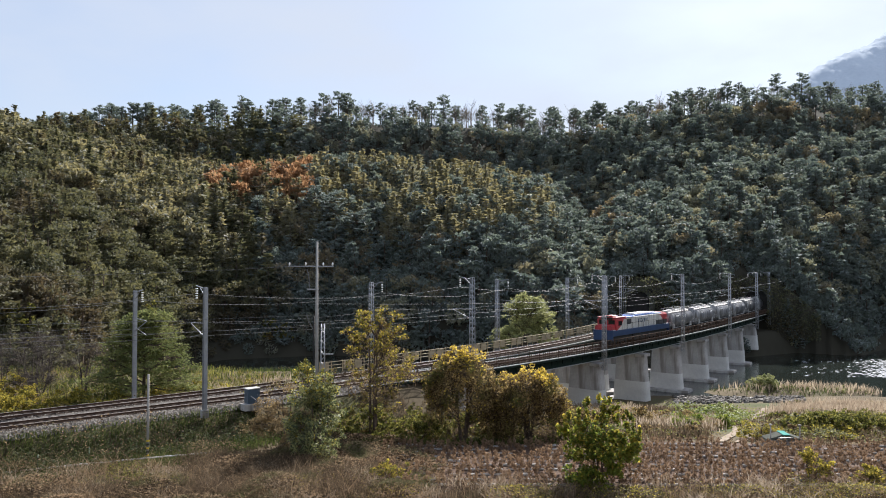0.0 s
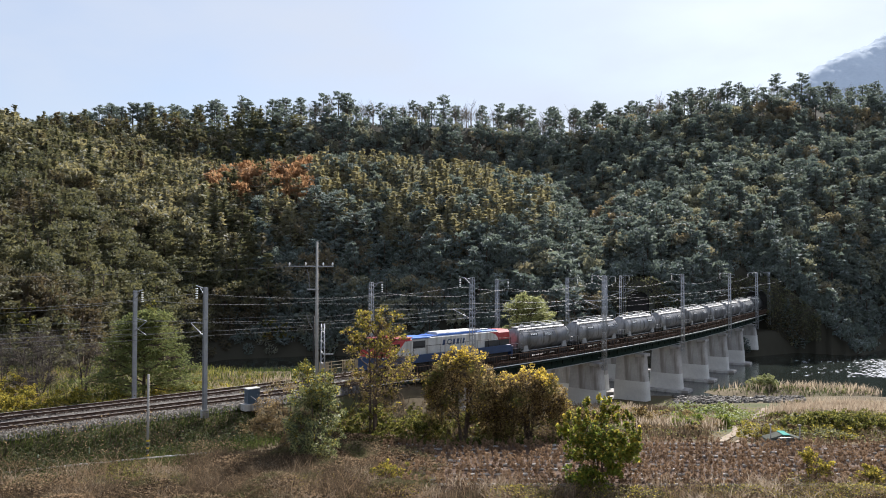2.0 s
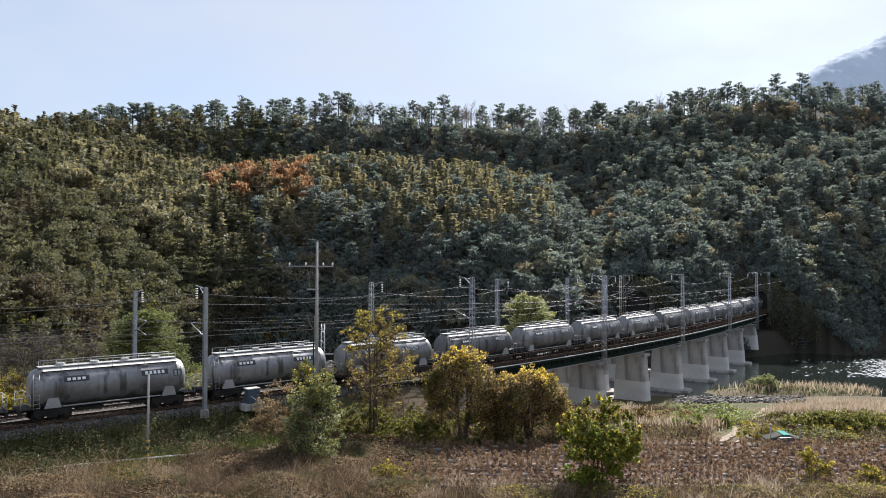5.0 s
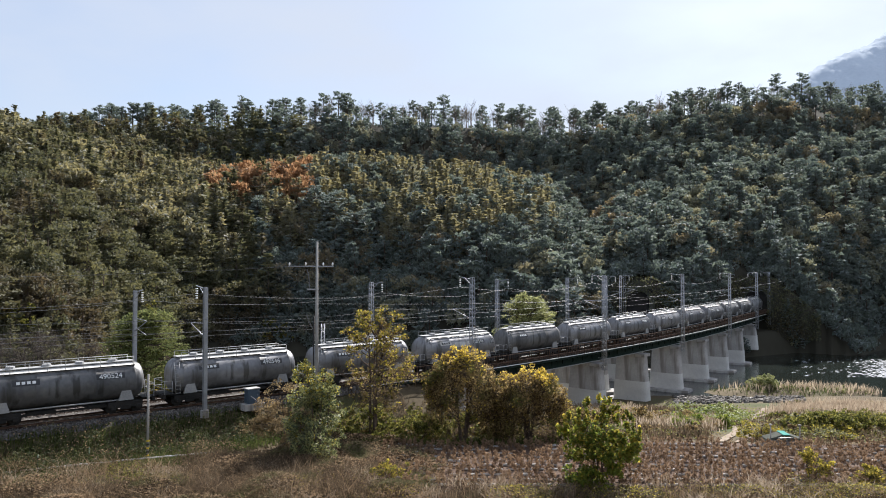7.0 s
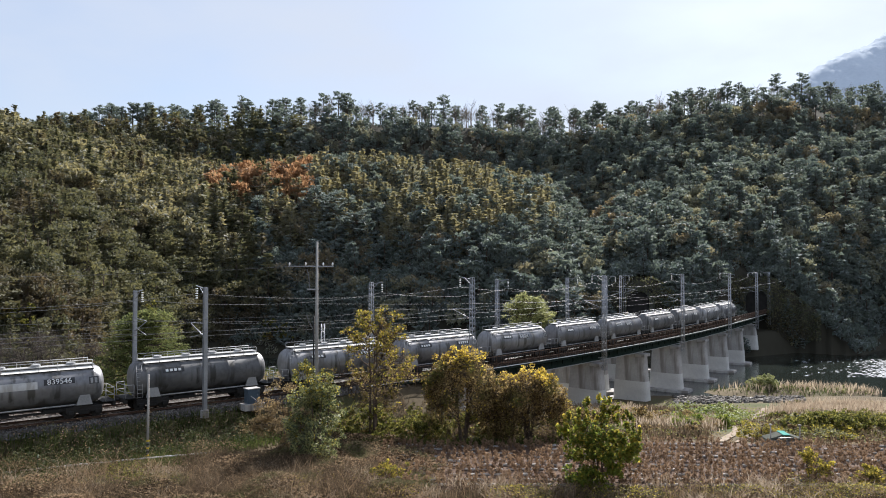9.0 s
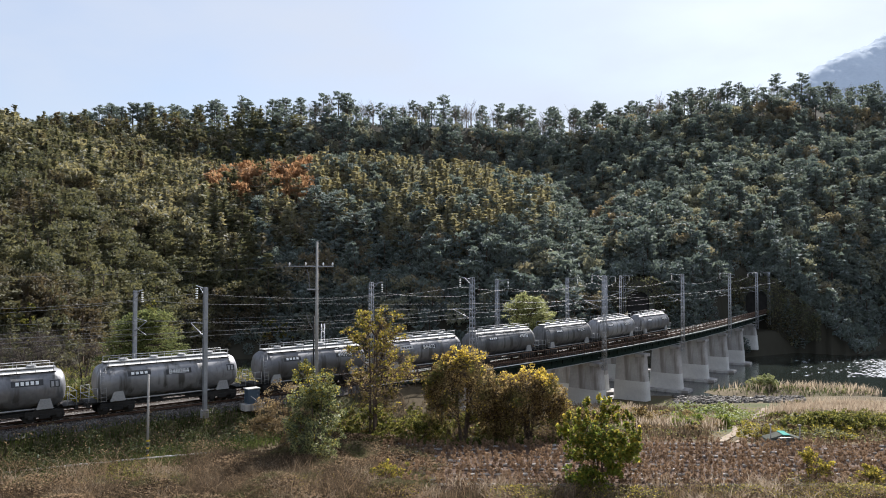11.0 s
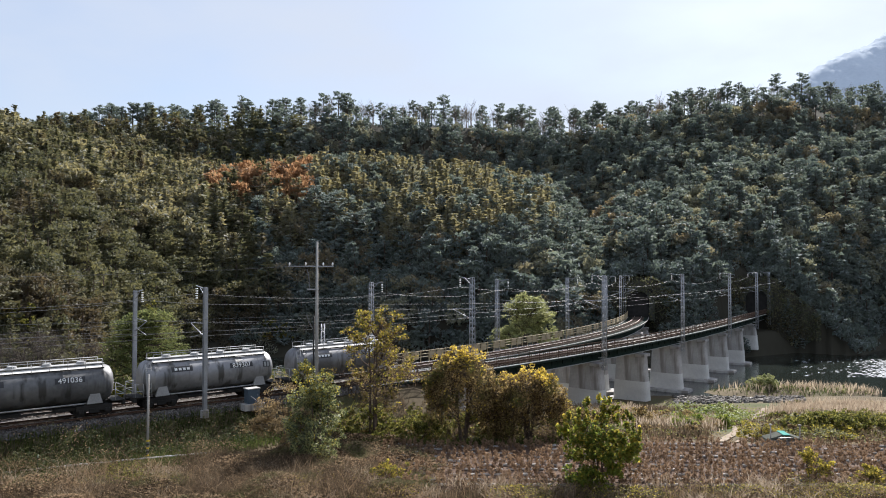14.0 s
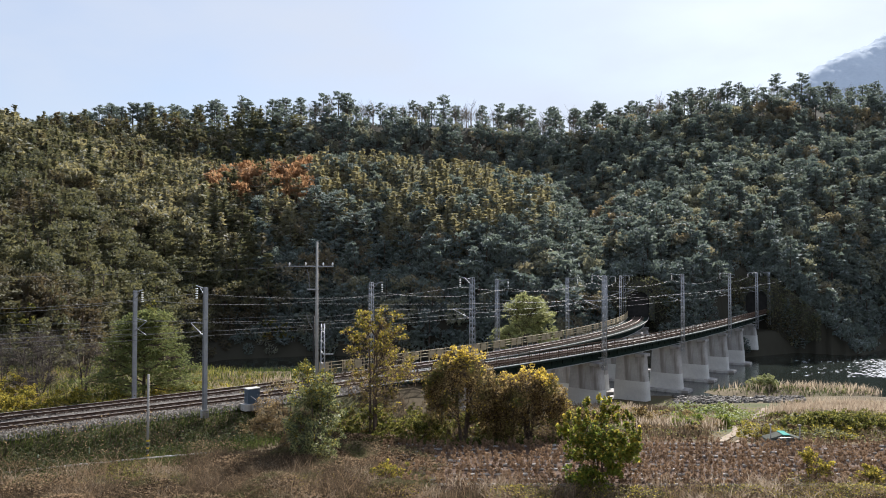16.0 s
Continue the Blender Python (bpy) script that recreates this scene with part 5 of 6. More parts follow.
R5 = np.random.default_rng(77)
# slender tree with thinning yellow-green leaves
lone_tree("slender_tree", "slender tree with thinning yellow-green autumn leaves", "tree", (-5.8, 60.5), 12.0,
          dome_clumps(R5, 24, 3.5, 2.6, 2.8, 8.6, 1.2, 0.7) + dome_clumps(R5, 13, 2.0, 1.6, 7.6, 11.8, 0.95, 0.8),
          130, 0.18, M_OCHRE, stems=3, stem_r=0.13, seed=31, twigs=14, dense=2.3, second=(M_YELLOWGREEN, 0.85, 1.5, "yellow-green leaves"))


# trees hung with climbing vines
def vine_tree(label, at, height, w, seed, gold):
    """A leafing dome of limbs with creeper hanging from it in strands down to the weeds."""
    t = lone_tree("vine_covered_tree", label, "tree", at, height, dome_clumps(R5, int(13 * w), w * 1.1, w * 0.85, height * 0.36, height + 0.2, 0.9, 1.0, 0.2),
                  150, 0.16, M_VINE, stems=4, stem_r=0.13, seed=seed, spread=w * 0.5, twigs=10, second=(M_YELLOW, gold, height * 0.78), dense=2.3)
    rng = np.random.default_rng(seed + 500)
    pts, cords = [], []
    for i in range(int(85 * w)):
        a, k = rng.random() * 6.283, rng.random() ** 0.4
        x, y = w * 1.12 * k * math.cos(a), w * 0.9 * k * math.sin(a)
        top = height * (0.5 + 0.42 * math.sqrt(max(0.02, 1 - k * k)))
        drop = min(rng.uniform(1.6, 5.2), top - 0.3)
        q = top - drop * rng.random(60) ** 1.2
        pts.append(np.stack([x + rng.normal(size=60) * 0.18, y + rng.normal(size=60) * 0.18, q], 1))
        cords.append(tube([(x * 0.8, y * 0.8, top + 0.2), (x, y, top - drop * 0.5), (x + rng.normal() * 0.15, y, top - drop)], [0.012, 0.01, 0.006], 3))
    np_part("hanging_vines", leaf_quads(rng, np.concatenate(pts), 0.16, 0.1), M_VINE, t, "brown hanging creeper leaves")
    tagged(np_part("vine_stem", join(cords), M_BARK, t, "thin dry vine stems"), kind="stuff")


vine_tree("tree smothered in brown vines with yellow leaves on top", (1.65, 60.5), 7.9, 2.9, 32, 0.5)
vine_tree("low tree draped in brown vines with yellow top leaves", (7.1, 60.2), 6.1, 2.65, 33, 0.75)
vine_tree("narrow vine-hung tree between larger ones", (4.7, 61.5), 5.6, 1.4, 34, 0.3)
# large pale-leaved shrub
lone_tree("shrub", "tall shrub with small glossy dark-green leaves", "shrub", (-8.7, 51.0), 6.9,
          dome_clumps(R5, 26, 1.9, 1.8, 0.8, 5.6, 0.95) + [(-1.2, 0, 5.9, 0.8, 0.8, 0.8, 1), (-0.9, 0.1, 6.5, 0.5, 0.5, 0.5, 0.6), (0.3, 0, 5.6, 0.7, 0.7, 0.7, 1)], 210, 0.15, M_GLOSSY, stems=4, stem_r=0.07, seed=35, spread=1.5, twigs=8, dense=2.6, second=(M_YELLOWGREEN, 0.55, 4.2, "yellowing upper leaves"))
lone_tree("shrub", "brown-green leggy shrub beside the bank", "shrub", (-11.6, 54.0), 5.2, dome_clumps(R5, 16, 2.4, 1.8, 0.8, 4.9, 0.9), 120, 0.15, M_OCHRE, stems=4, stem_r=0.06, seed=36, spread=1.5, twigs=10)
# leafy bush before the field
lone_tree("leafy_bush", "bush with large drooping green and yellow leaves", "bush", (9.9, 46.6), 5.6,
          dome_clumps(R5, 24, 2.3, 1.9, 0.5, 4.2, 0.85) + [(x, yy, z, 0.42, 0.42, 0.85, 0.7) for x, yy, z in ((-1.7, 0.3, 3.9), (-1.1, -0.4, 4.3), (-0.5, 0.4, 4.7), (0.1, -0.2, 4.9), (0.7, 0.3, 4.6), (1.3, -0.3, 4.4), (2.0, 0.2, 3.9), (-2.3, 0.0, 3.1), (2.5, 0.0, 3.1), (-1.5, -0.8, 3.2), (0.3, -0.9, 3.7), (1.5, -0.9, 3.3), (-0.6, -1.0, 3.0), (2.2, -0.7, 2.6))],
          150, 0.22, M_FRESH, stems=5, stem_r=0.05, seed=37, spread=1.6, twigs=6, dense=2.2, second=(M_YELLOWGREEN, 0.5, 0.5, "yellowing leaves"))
# green pine beyond the tracks
lone_tree("conifer", "broad bushy green pine beyond the tracks", "pine tree", (-31.5, 76.5), 9.4,
          [(2.5 * math.cos(i * 2.4) * (2.0 - i * 0.06), 1.8 * math.sin(i * 2.4) * (2.0 - i * 0.06), 1.0 + i * 0.27, 2.1, 1.9, 0.75, 1.1) for i in range(30)] + [(0, 0, 8.8, 1.2, 1.0, 0.7, 0.9), (0.9, 0, 8.2, 1.3, 1.1, 0.7, 0.9)],
          230, 0.24, M_GREENPINE, stems=1, stem_r=0.2, seed=38, flat=0.45, dense=4.0)
# bare thicket
for i, (x, y, h) in enumerate(((-43.5, 77, 7.2), (-47.5, 78, 6.4), (-39.5, 80, 6.0), (-50.5, 74, 5.0), (-46.0, 84, 6.6), (-52.0, 82, 6.8), (-41.5, 74.5, 4.4))):
    lone_tree("bare_bush", "leafless dark grey-brown many-stemmed bush", "bush", (x, y), h, dome_clumps(R5, 14, 2.4, 2.0, 1.6, h, 1.3, 0.0), 60, 0.14, M_OCHRE, wood=M_THICKET, stems=5, stem_r=0.08, seed=40 + i, spread=2.0, twigs=70)
# round tree behind the far bridge
lone_tree("round_tree", "round light-green tree behind the far bridge", "tree", (13.6, 117.0), 17.0,
          dome_clumps(R5, 40, 4.1, 3.4, 8.8, 16.8, 1.6) + [(4.9, 0, 8.6, 1.4, 1.3, 1.2, 1), (4.4, 0, 10.2, 1.4, 1.3, 1.1, 1), (5.4, 0, 7.4, 1.2, 1.2, 1.0, 1)], 150, 0.3, M_SHRUB, stems=1, stem_r=0.3, seed=51)
# sallow on the river islet
lone_tree("willow_bush", "rounded grey-green willow bush on the river islet", "bush", (52.8, 118.5), 4.4, dome_clumps(R5, 20, 2.6, 2.0, 0.5, 4.1, 1.0), 120, 0.25, M_SHRUB, stems=4, stem_r=0.06, seed=52, spread=1.4)


def shrubs(rows, label, group, material, leaf, seed, name="shrub", second=None, per=100, dense=2.2):
    for i, (x, y, w, h) in enumerate(rows):
        ob = lone_tree(name, label, "shrub", (x, y), h, dome_clumps(R5, max(6, int(5 + w * 4)), w, w * 0.8, 0.25, h, min(0.8, 0.35 * w + 0.2)), per, leaf, material, stems=3, stem_r=0.04, seed=seed + i, spread=w * 0.8, twigs=4, second=second, dense=dense)
        tagged(ob, group=group)


def at_view(px, y):
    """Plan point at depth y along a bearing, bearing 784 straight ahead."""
    return ((px - 784) / 1280 * y, y)


shrubs([(*at_view(px, y), w, h) for px, y, w, h in ((640, 61, 1.6, 2.6), (700, 62, 1.5, 2.2), (745, 60, 1.4, 2.4), (600, 58, 1.5, 3.2), (690, 58, 1.2, 1.6), (905, 61.5, 1.3, 2.0), (985, 61, 1.1, 2.6), (800, 62.5, 1.6, 2.4), (870, 63, 1.4, 2.0), (1000, 66, 1.4, 3.0), (770, 64, 1.4, 3.4), (668, 63.5, 1.5, 2.8), (725, 65, 1.6, 3.4), (755, 62.5, 1.3, 2.6), (838, 64, 1.5, 2.6))],
       "yellow-green shrub under the vine-hung trees", "undergrowth by the trees", M_LEAFY, 0.17, 100)
shrubs([(*at_view(px, y), w, h) for px, y, w, h in ((20, 74, 2.2, 3.0), (-20, 70, 2.0, 3.2), (60, 71, 1.6, 2.2), (150, 73, 1.4, 1.6), (110, 69, 1.5, 1.6), (205, 72, 1.3, 1.5), (-10, 66.5, 1.6, 2.0), (35, 67, 1.5, 1.8), (80, 67.5, 1.4, 1.7), (130, 70.5, 1.6, 2.0), (175, 69.5, 1.3, 1.5), (300, 80, 1.6, 1.5), (345, 78, 1.5, 1.7), (395, 77, 1.4, 1.6), (440, 78, 1.5, 1.5), (490, 79, 1.4, 1.3))],
       "yellow and green shrub along the line fence", "shrubs behind the track", M_YELLOWGREEN, 0.17, 130)
shrubs([(*at_view(px, y), w, h) for px, y, w, h in ((475, 165, 2.6, 5.0), (504, 166, 2.2, 4.2), (35, 108, 3.2, 9.0), (262, 116, 3.0, 14.5))],
       "light green riverside tree in a patch of sun", "riverside trees", M_LEAFY, 0.34, 150, name="riverside_tree", per=70)
shrubs([(*at_view(px, y), w, h) for px, y, w, h in ((1435, 47.5, 1.0, 2.3), (1540, 46.5, 1.1, 1.2), (690, 46.5, 1.3, 1.2), (1340, 61.5, 1.6, 1.8), (1480, 63, 1.8, 1.3))],
       "low weedy bush with yellowing leaves", "weedy bushes", M_YELLOWGREEN, 0.15, 170)

shrubs([(*at_view(px, y), w, h) for px, y, w, h in ((1440, 66, 2.2, 2.2), (1490, 65, 2.4, 2.4), (1545, 64, 2.2, 2.0), (1400, 68, 1.8, 1.8), (1520, 70, 2.2, 2.0), (1460, 72, 2.0, 1.8))],
       "spreading green and yellow bush above the river", "bushes above the river", M_LEAFY, 0.19, 200)
shrubs([(*at_view(px, y), w, h) for px, y, w, h in ((1050, 72, 1.8, 2.4), (1090, 74, 2.0, 2.2), (1130, 73, 1.8, 2.4), (1170, 75, 2.0, 2.0), (1020, 70, 1.6, 2.4), (1210, 77, 1.8, 1.8))],
       "brown withered bush above the river", "withered bushes above the river", M_VINE, 0.18, 220)
shrubs([(*at_view(px, y), w, h) for px, y, w, h in ((1225, 70, 1.8, 1.6), (1262, 73, 1.8, 1.5), (1205, 67, 1.4, 1.3))],
       "low bright green bush by the earth track", "green bushes by the earth track", M_FRESH, 0.2, 240)
RB = random.Random(12)
for mtl, lab, cnt in ((M_OCHRE, "low brown autumn bush on the river bank", 26), (M_LEAFY, "low green and yellow bush on the river bank", 26), (M_STRAW, "dry straw-coloured bush on the river bank", 16)):
    rows = []
    for _ in range(cnt):
        y = RB.uniform(63, 99)
        px = RB.uniform(1000, 1590)
        if abs(px - 1298 - (y - 66) * 1.5) > 48:
            rows.append((*at_view(px, y), RB.uniform(0.8, 1.7), RB.uniform(0.7, 1.6)))
    shrubs(rows, lab, "bushes on the river bank", mtl, 0.21, 300 + cnt, per=60, dense=1.5)
shrubs([(RB.uniform(50, 68), RB.uniform(115.5, 119.5), RB.uniform(1.0, 2.0), RB.uniform(0.8, 1.6)) for _ in range(12)], "pale bushy growth on the river islet", "bushes on the islet", M_SHRUB, 0.24, 400, per=60, dense=1.5)
for i, (px, y, h) in enumerate(((590, 192, 15), (632, 187, 13), (555, 197, 14))):
    lone_tree("tall_pine", "tall blue-green pine standing out on the slope", "pine tree", at_view(px, y), h,
              [(3.0 * math.cos(j * 2.4 + i) * (1.5 - j * 0.06), 2.6 * math.sin(j * 2.4 + i) * (1.5 - j * 0.06), h * 0.35 + j * h * 0.034, 2.2, 2.0, 0.6, 1.0) for j in range(19)],
              110, 0.5, M_BLUEPINE, stems=1, stem_r=0.25, seed=90 + i, flat=0.5, dense=1.6)


# ---- grass, brush, reeds ----
def blades(rng, spots, lo, hi, width, lean, zs=None):
    """Bent grass blades, two quads each, at the spots."""
    n = len(spots)
    z = ground_z(spots[:, 0], spots[:, 1]) if zs is None else zs
    h = rng.uniform(lo, hi, n)
    a = rng.random(n) * 6.283
    l = lean * rng.random(n) * h
    wa = rng.random(n) * 6.283
    wx, wy = np.cos(wa) * width / 2, np.sin(wa) * width / 2
    base = np.stack([spots[:, 0], spots[:, 1], z - 0.05], 1)
    mid = base + np.stack([np.cos(a) * l * 0.35, np.sin(a) * l * 0.35, h * 0.62], 1)
    tip = base + np.stack([np.cos(a) * l, np.sin(a) * l, h], 1)
    w = np.stack([wx, wy, np.zeros(n)], 1)
    v = np.stack([base - w, base + w, mid + w * 0.8, mid - w * 0.8, tip + w * 0.15, tip - w * 0.15], 1).reshape(-1, 3)
    f = (np.arange(n)[:, None, None] * 6 + np.array([(0, 1, 2, 3), (3, 2, 4, 5)])[None]).reshape(-1, 4)
    return v, f


def patch_spots(rng, n, px0, px1, y0, y1, clump=0.0, test=None):
    y = rng.uniform(y0, y1, n)
    px = rng.uniform(px0, px1, n)
    if clump:
        k = max(3, n // 40)
        cy, cp = rng.uniform(y0, y1, k), rng.uniform(px0, px1, k)
        i = rng.integers(k, size=n)
        y, px = cy[i] + rng.normal(size=n) * clump, cp[i] + rng.normal(size=n) * clump * 22
    x = (px - 784) / 1280 * y
    ok = (y > y0 - 2) & (y < y1 + 2)
    if test is not None:
        ok &= test(x, y)
    return np.stack([x[ok], y[ok]], 1)


def off_line(x, y, lo, hi):
    d = np.full(x.shape, 1e9)
    for px, py in TRACK_P:
        d = np.minimum(d, np.hypot(x - px, y - py))
    return (d > lo) & (d < hi)


def vine_carpet(rng, n, px0, px1, y0, y1, h, leaf, clump):
    s = patch_spots(rng, n, px0, px1, y0, y1, clump)
    z = ground_z(s[:, 0], s[:, 1])
    top = h * (0.55 + 0.45 * np.sin(s[:, 0] * 0.9 + 1) * np.sin(s[:, 1] * 0.7))
    return leaf_quads(rng, np.stack([s[:, 0], s[:, 1], z + np.abs(top) * rng.random(len(s)) ** 0.4], 1), leaf, 0.5)


def stuff(name, label, category, vf, material):
    return tagged(np_part(name, vf, material), label, category, kind="stuff")


RG = np.random.default_rng(9)
stuff("dead_brush", "tangled dead brown grass and stalks on the near slope", "dead grass",
      join([blades(RG, patch_spots(RG, 8000, -60, 420, 39.5, 42.6, 0.5), 0.3, 0.9, 0.03, 1.6), blades(RG, patch_spots(RG, 8000, 330, 700, 41, 50, 0.5), 0.35, 1.1, 0.03, 1.6),
            blades(RG, patch_spots(RG, 6000, 560, 1640, 42, 45.2, 0.5), 0.25, 0.7, 0.03, 1.6), blades(RG, patch_spots(RG, 1500, 330, 560, 45, 51, 0.4), 0.6, 1.2, 0.03, 1.5)]), M_STRAW)
stuff("dry_weeds", "matted brown dry weeds on the near slope", "weeds",
      join([vine_carpet(RG, 15000, -60, 430, 39.5, 43.5, 1.0, 0.16, 0.6), vine_carpet(RG, 20000, 330, 780, 41, 53, 1.1, 0.16, 0.7), vine_carpet(RG, 8000, 700, 1640, 41.5, 46, 0.7, 0.16, 0.6), vine_carpet(RG, 7000, 580, 720, 50, 60, 0.8, 0.17, 0.7)]), M_WEED)
stuff("bent_stalks", "pale bent dry stalks on the near slope", "dead grass",
      join([blades(RG, patch_spots(RG, 1700, -60, 640, 39.8, 47, 0.5), 0.4, 1.0, 0.03, 2.2), blades(RG, patch_spots(RG, 1500, 640, 1640, 41.5, 46, 0.5), 0.5, 1.1, 0.035, 1.3)]), M_REED)
stuff("brambles", "arching brown bramble canes on the near slope", "brambles",
      join([blades(RG, patch_spots(RG, 4200, -60, 700, 39.6, 48, 0.7), 0.5, 1.3, 0.028, 2.6), blades(RG, patch_spots(RG, 2200, 640, 1640, 41.5, 45.5, 0.6), 0.4, 1.0, 0.028, 2.4)]), M_CANE)
stuff("bank_brown_weeds", "patches of brown withered weeds on the railway bank", "weeds",
      (lambda s: leaf_quads(RG, np.column_stack([s, ground_z(s[:, 0], s[:, 1]) + RG.random(len(s)) * 0.9]), 0.16, 0.2))(patch_spots(RG, 12000, -60, 600, 43, 64, 1.1, lambda x, y: off_line(x, y, 4.0, 8.2))), M_WEED)
stuff("edge_weeds", "green and yellow weeds along the near edge of the field", "weeds",
      join([vine_carpet(RG, 5200, 880, 1640, 42.0, 44.6, 0.9, 0.13, 0.6), vine_carpet(RG, 2200, 1380, 1640, 43, 46.5, 1.0, 0.13, 0.6), vine_carpet(RG, 1500, 520, 760, 42, 45.5, 0.8, 0.13, 0.6), vine_carpet(RG, 900, 150, 330, 41, 44, 0.7, 0.12, 0.5)]), M_YELLOWGREEN)
stuff("bank_grass", "green and brown grass on the railway bank", "grass",
      join([blades(RG, patch_spots(RG, 30000, -60, 520, 43, 60, 0.0, lambda x, y: off_line(x, y, 4.0, 11)), 0.15, 0.5, 0.06, 0.6)]), M_GRASS)
stuff("bank_weeds", "dark green weeds and brambles on the railway bank", "weeds",
      (lambda s: leaf_quads(RG, np.column_stack([s, ground_z(s[:, 0], s[:, 1]) + RG.random(len(s)) ** 1.2 * 1.35 * (0.3 + np.abs(np.sin(s[:, 0] * 1.1) * np.sin(s[:, 1] * 0.9)))]), 0.13, 0.3))(patch_spots(RG, 90000, -60, 560, 43, 64, 0.0, lambda x, y: off_line(x, y, 5.0, 9.5))), M_DULL)
stuff("bank_straw", "dry straw on the railway bank", "dead grass",
      join([blades(RG, patch_spots(RG, 900, -60, 560, 43, 62, 0.6, lambda x, y: off_line(x, y, 4.9, 9)), 0.3, 0.8, 0.05, 0.8)]), M_STRAW)
stuff("field_edge_grass", "green grass strip along the field edge", "grass",
      join([blades(RG, patch_spots(RG, 9000, 560, 1020, 57.8, 62.5, 0.0), 0.15, 0.4, 0.06, 0.7), blades(RG, patch_spots(RG, 5000, 200, 400, 48.6, 51, 0.0), 0.1, 0.35, 0.05, 0.6)]), M_GRASS)
stuff("river_bank_brush", "brown dry brush on the river bank", "dead grass",
      join([blades(RG, patch_spots(RG, 16000, 960, 1640, 59, 84, 0.7, lambda x, y: ~((np.abs(x / y * 1280 + 784 - 1298 - (y - 66) * 1.5) < 40) & (y > 59) & (y < 76))), 0.35, 1.0, 0.07, 0.8),
            blades(RG, patch_spots(RG, 11000, 960, 1640, 80, 98, 0.9, lambda x, y: np.abs(x / y * 1280 + 784 - 1298 - (y - 66) * 1.5) > 34), 0.4, 1.0, 0.09, 0.7), blades(RG, patch_spots(RG, 6000, 600, 1000, 62, 86, 0.8), 0.4, 1.1, 0.07, 0.8)]), M_STRAW)
stuff("reeds", "pale plumed reeds on the river bank", "reeds",
      join([blades(RG, patch_spots(RG, 9000, 1380, 1660, 84, 97, 0.8), 0.9, 1.7, 0.12, 0.5), blades(RG, patch_spots(RG, 2500, 1090, 1260, 66, 84, 0.5), 0.8, 1.5, 0.1, 0.5),
            blades(RG, patch_spots(RG, 900, 380, 520, 71, 80, 0.6), 0.8, 1.5, 0.1, 0.5), blades(RG, patch_spots(RG, 2200, 1000, 1120, 86, 97, 0.6), 0.7, 1.3, 0.1, 0.5)]), M_REED)
stuff("meadow_grass", "rough green-brown grass beyond the tracks", "grass",
      join([blades(RG, patch_spots(RG, 9000, -80, 640, 62, 108, 0.8, lambda x, y: off_line(x, y, 6.5, 80)), 0.3, 0.9, 0.09, 0.8)]), M_GRASS)
stuff("meadow_weeds", "green and yellow weeds beyond the tracks", "weeds",
      join([blades(RG, patch_spots(RG, 4500, -80, 640, 62, 100, 0.8, lambda x, y: off_line(x, y, 6.0, 80)), 0.4, 1.2, 0.08, 0.8), vine_carpet(RG, 14000, -80, 560, 66, 92, 1.7, 0.2, 1.2)]), M_LEAFY)


stuff("vine_carpet", "bright green creeper spread over the bank", "creeper", join([vine_carpet(RG, 12000, 1215, 1290, 74, 95, 1.7, 0.26, 1.2), vine_carpet(RG, 900, 1060, 1110, 60, 70, 0.9, 0.2, 0.8)]), M_FRESH)
stuff("weed_carpet", "dull green and ochre weeds spread over the bank", "weeds",
      join([vine_carpet(RG, 14000, 1365, 1650, 60, 84, 1.3, 0.22, 1.3), vine_carpet(RG, 3500, 1000, 1250, 60, 76, 0.8, 0.2, 1.0), vine_carpet(RG, 2500, 600, 1000, 59, 66, 0.9, 0.2, 0.9), vine_carpet(RG, 2600, 200, 330, 43.5, 47, 0.7, 0.16, 0.7), vine_carpet(RG, 1600, 640, 760, 44, 48, 0.7, 0.16, 0.6)]), M_LEAFY)


def build_islet():
    rng = np.random.default_rng(61)
    xs, ys = np.meshgrid(np.linspace(-1, 1, 30), np.linspace(-1, 1, 18))
    r = np.clip(1 - xs ** 2 - ys ** 2, -0.4, 1)
    z = -9.35 + 0.9 * r + rng.uniform(-0.05, 0.05, xs.shape)
    x, y = 56 + xs * 15, 117.5 + ys * 5.5
    k = xs.shape[1]
    i, j = np.meshgrid(np.arange(17), np.arange(29), indexing="ij")
    a = (i * k + j).ravel()
    tagged(np_part("islet", (np.stack([x.ravel(), y.ravel(), z.ravel()], 1), np.stack([a, a + 1, a + k + 1, a + k], 1)), M_GROUND), "low grassy river islet with reeds", "islet", kind="structure")
    n = 1300
    px, py = rng.normal(size=n) * 6.0 + 57, rng.normal(size=n) * 3 + 117.5
    q = 1 - ((px - 56) / 15) ** 2 - ((py - 117.5) / 5.5) ** 2
    ok = q > 0.1
    s = np.stack([px[ok], py[ok]], 1)
    stuff("islet_grass", "green and straw-coloured grass on the islet", "grass", blades(rng, s, 0.25, 0.7, 0.1, 1.6, -9.35 + 0.9 * q[ok]), M_GRASS)
    n = 700
    px, py = rng.normal(size=n) * 8.0 + 63, rng.normal(size=n) * 1.6 + 117.5
    q = 1 - ((px - 56) / 15) ** 2 - ((py - 117.5) / 5.5) ** 2
    ok = q > 0.05
    stuff("islet_reeds", "pale plumed reeds on the islet", "reeds", blades(rng, np.stack([px[ok], py[ok]], 1), 0.7, 1.4, 0.13, 0.6, -9.35 + 0.9 * q[ok]), M_REED)


build_islet()


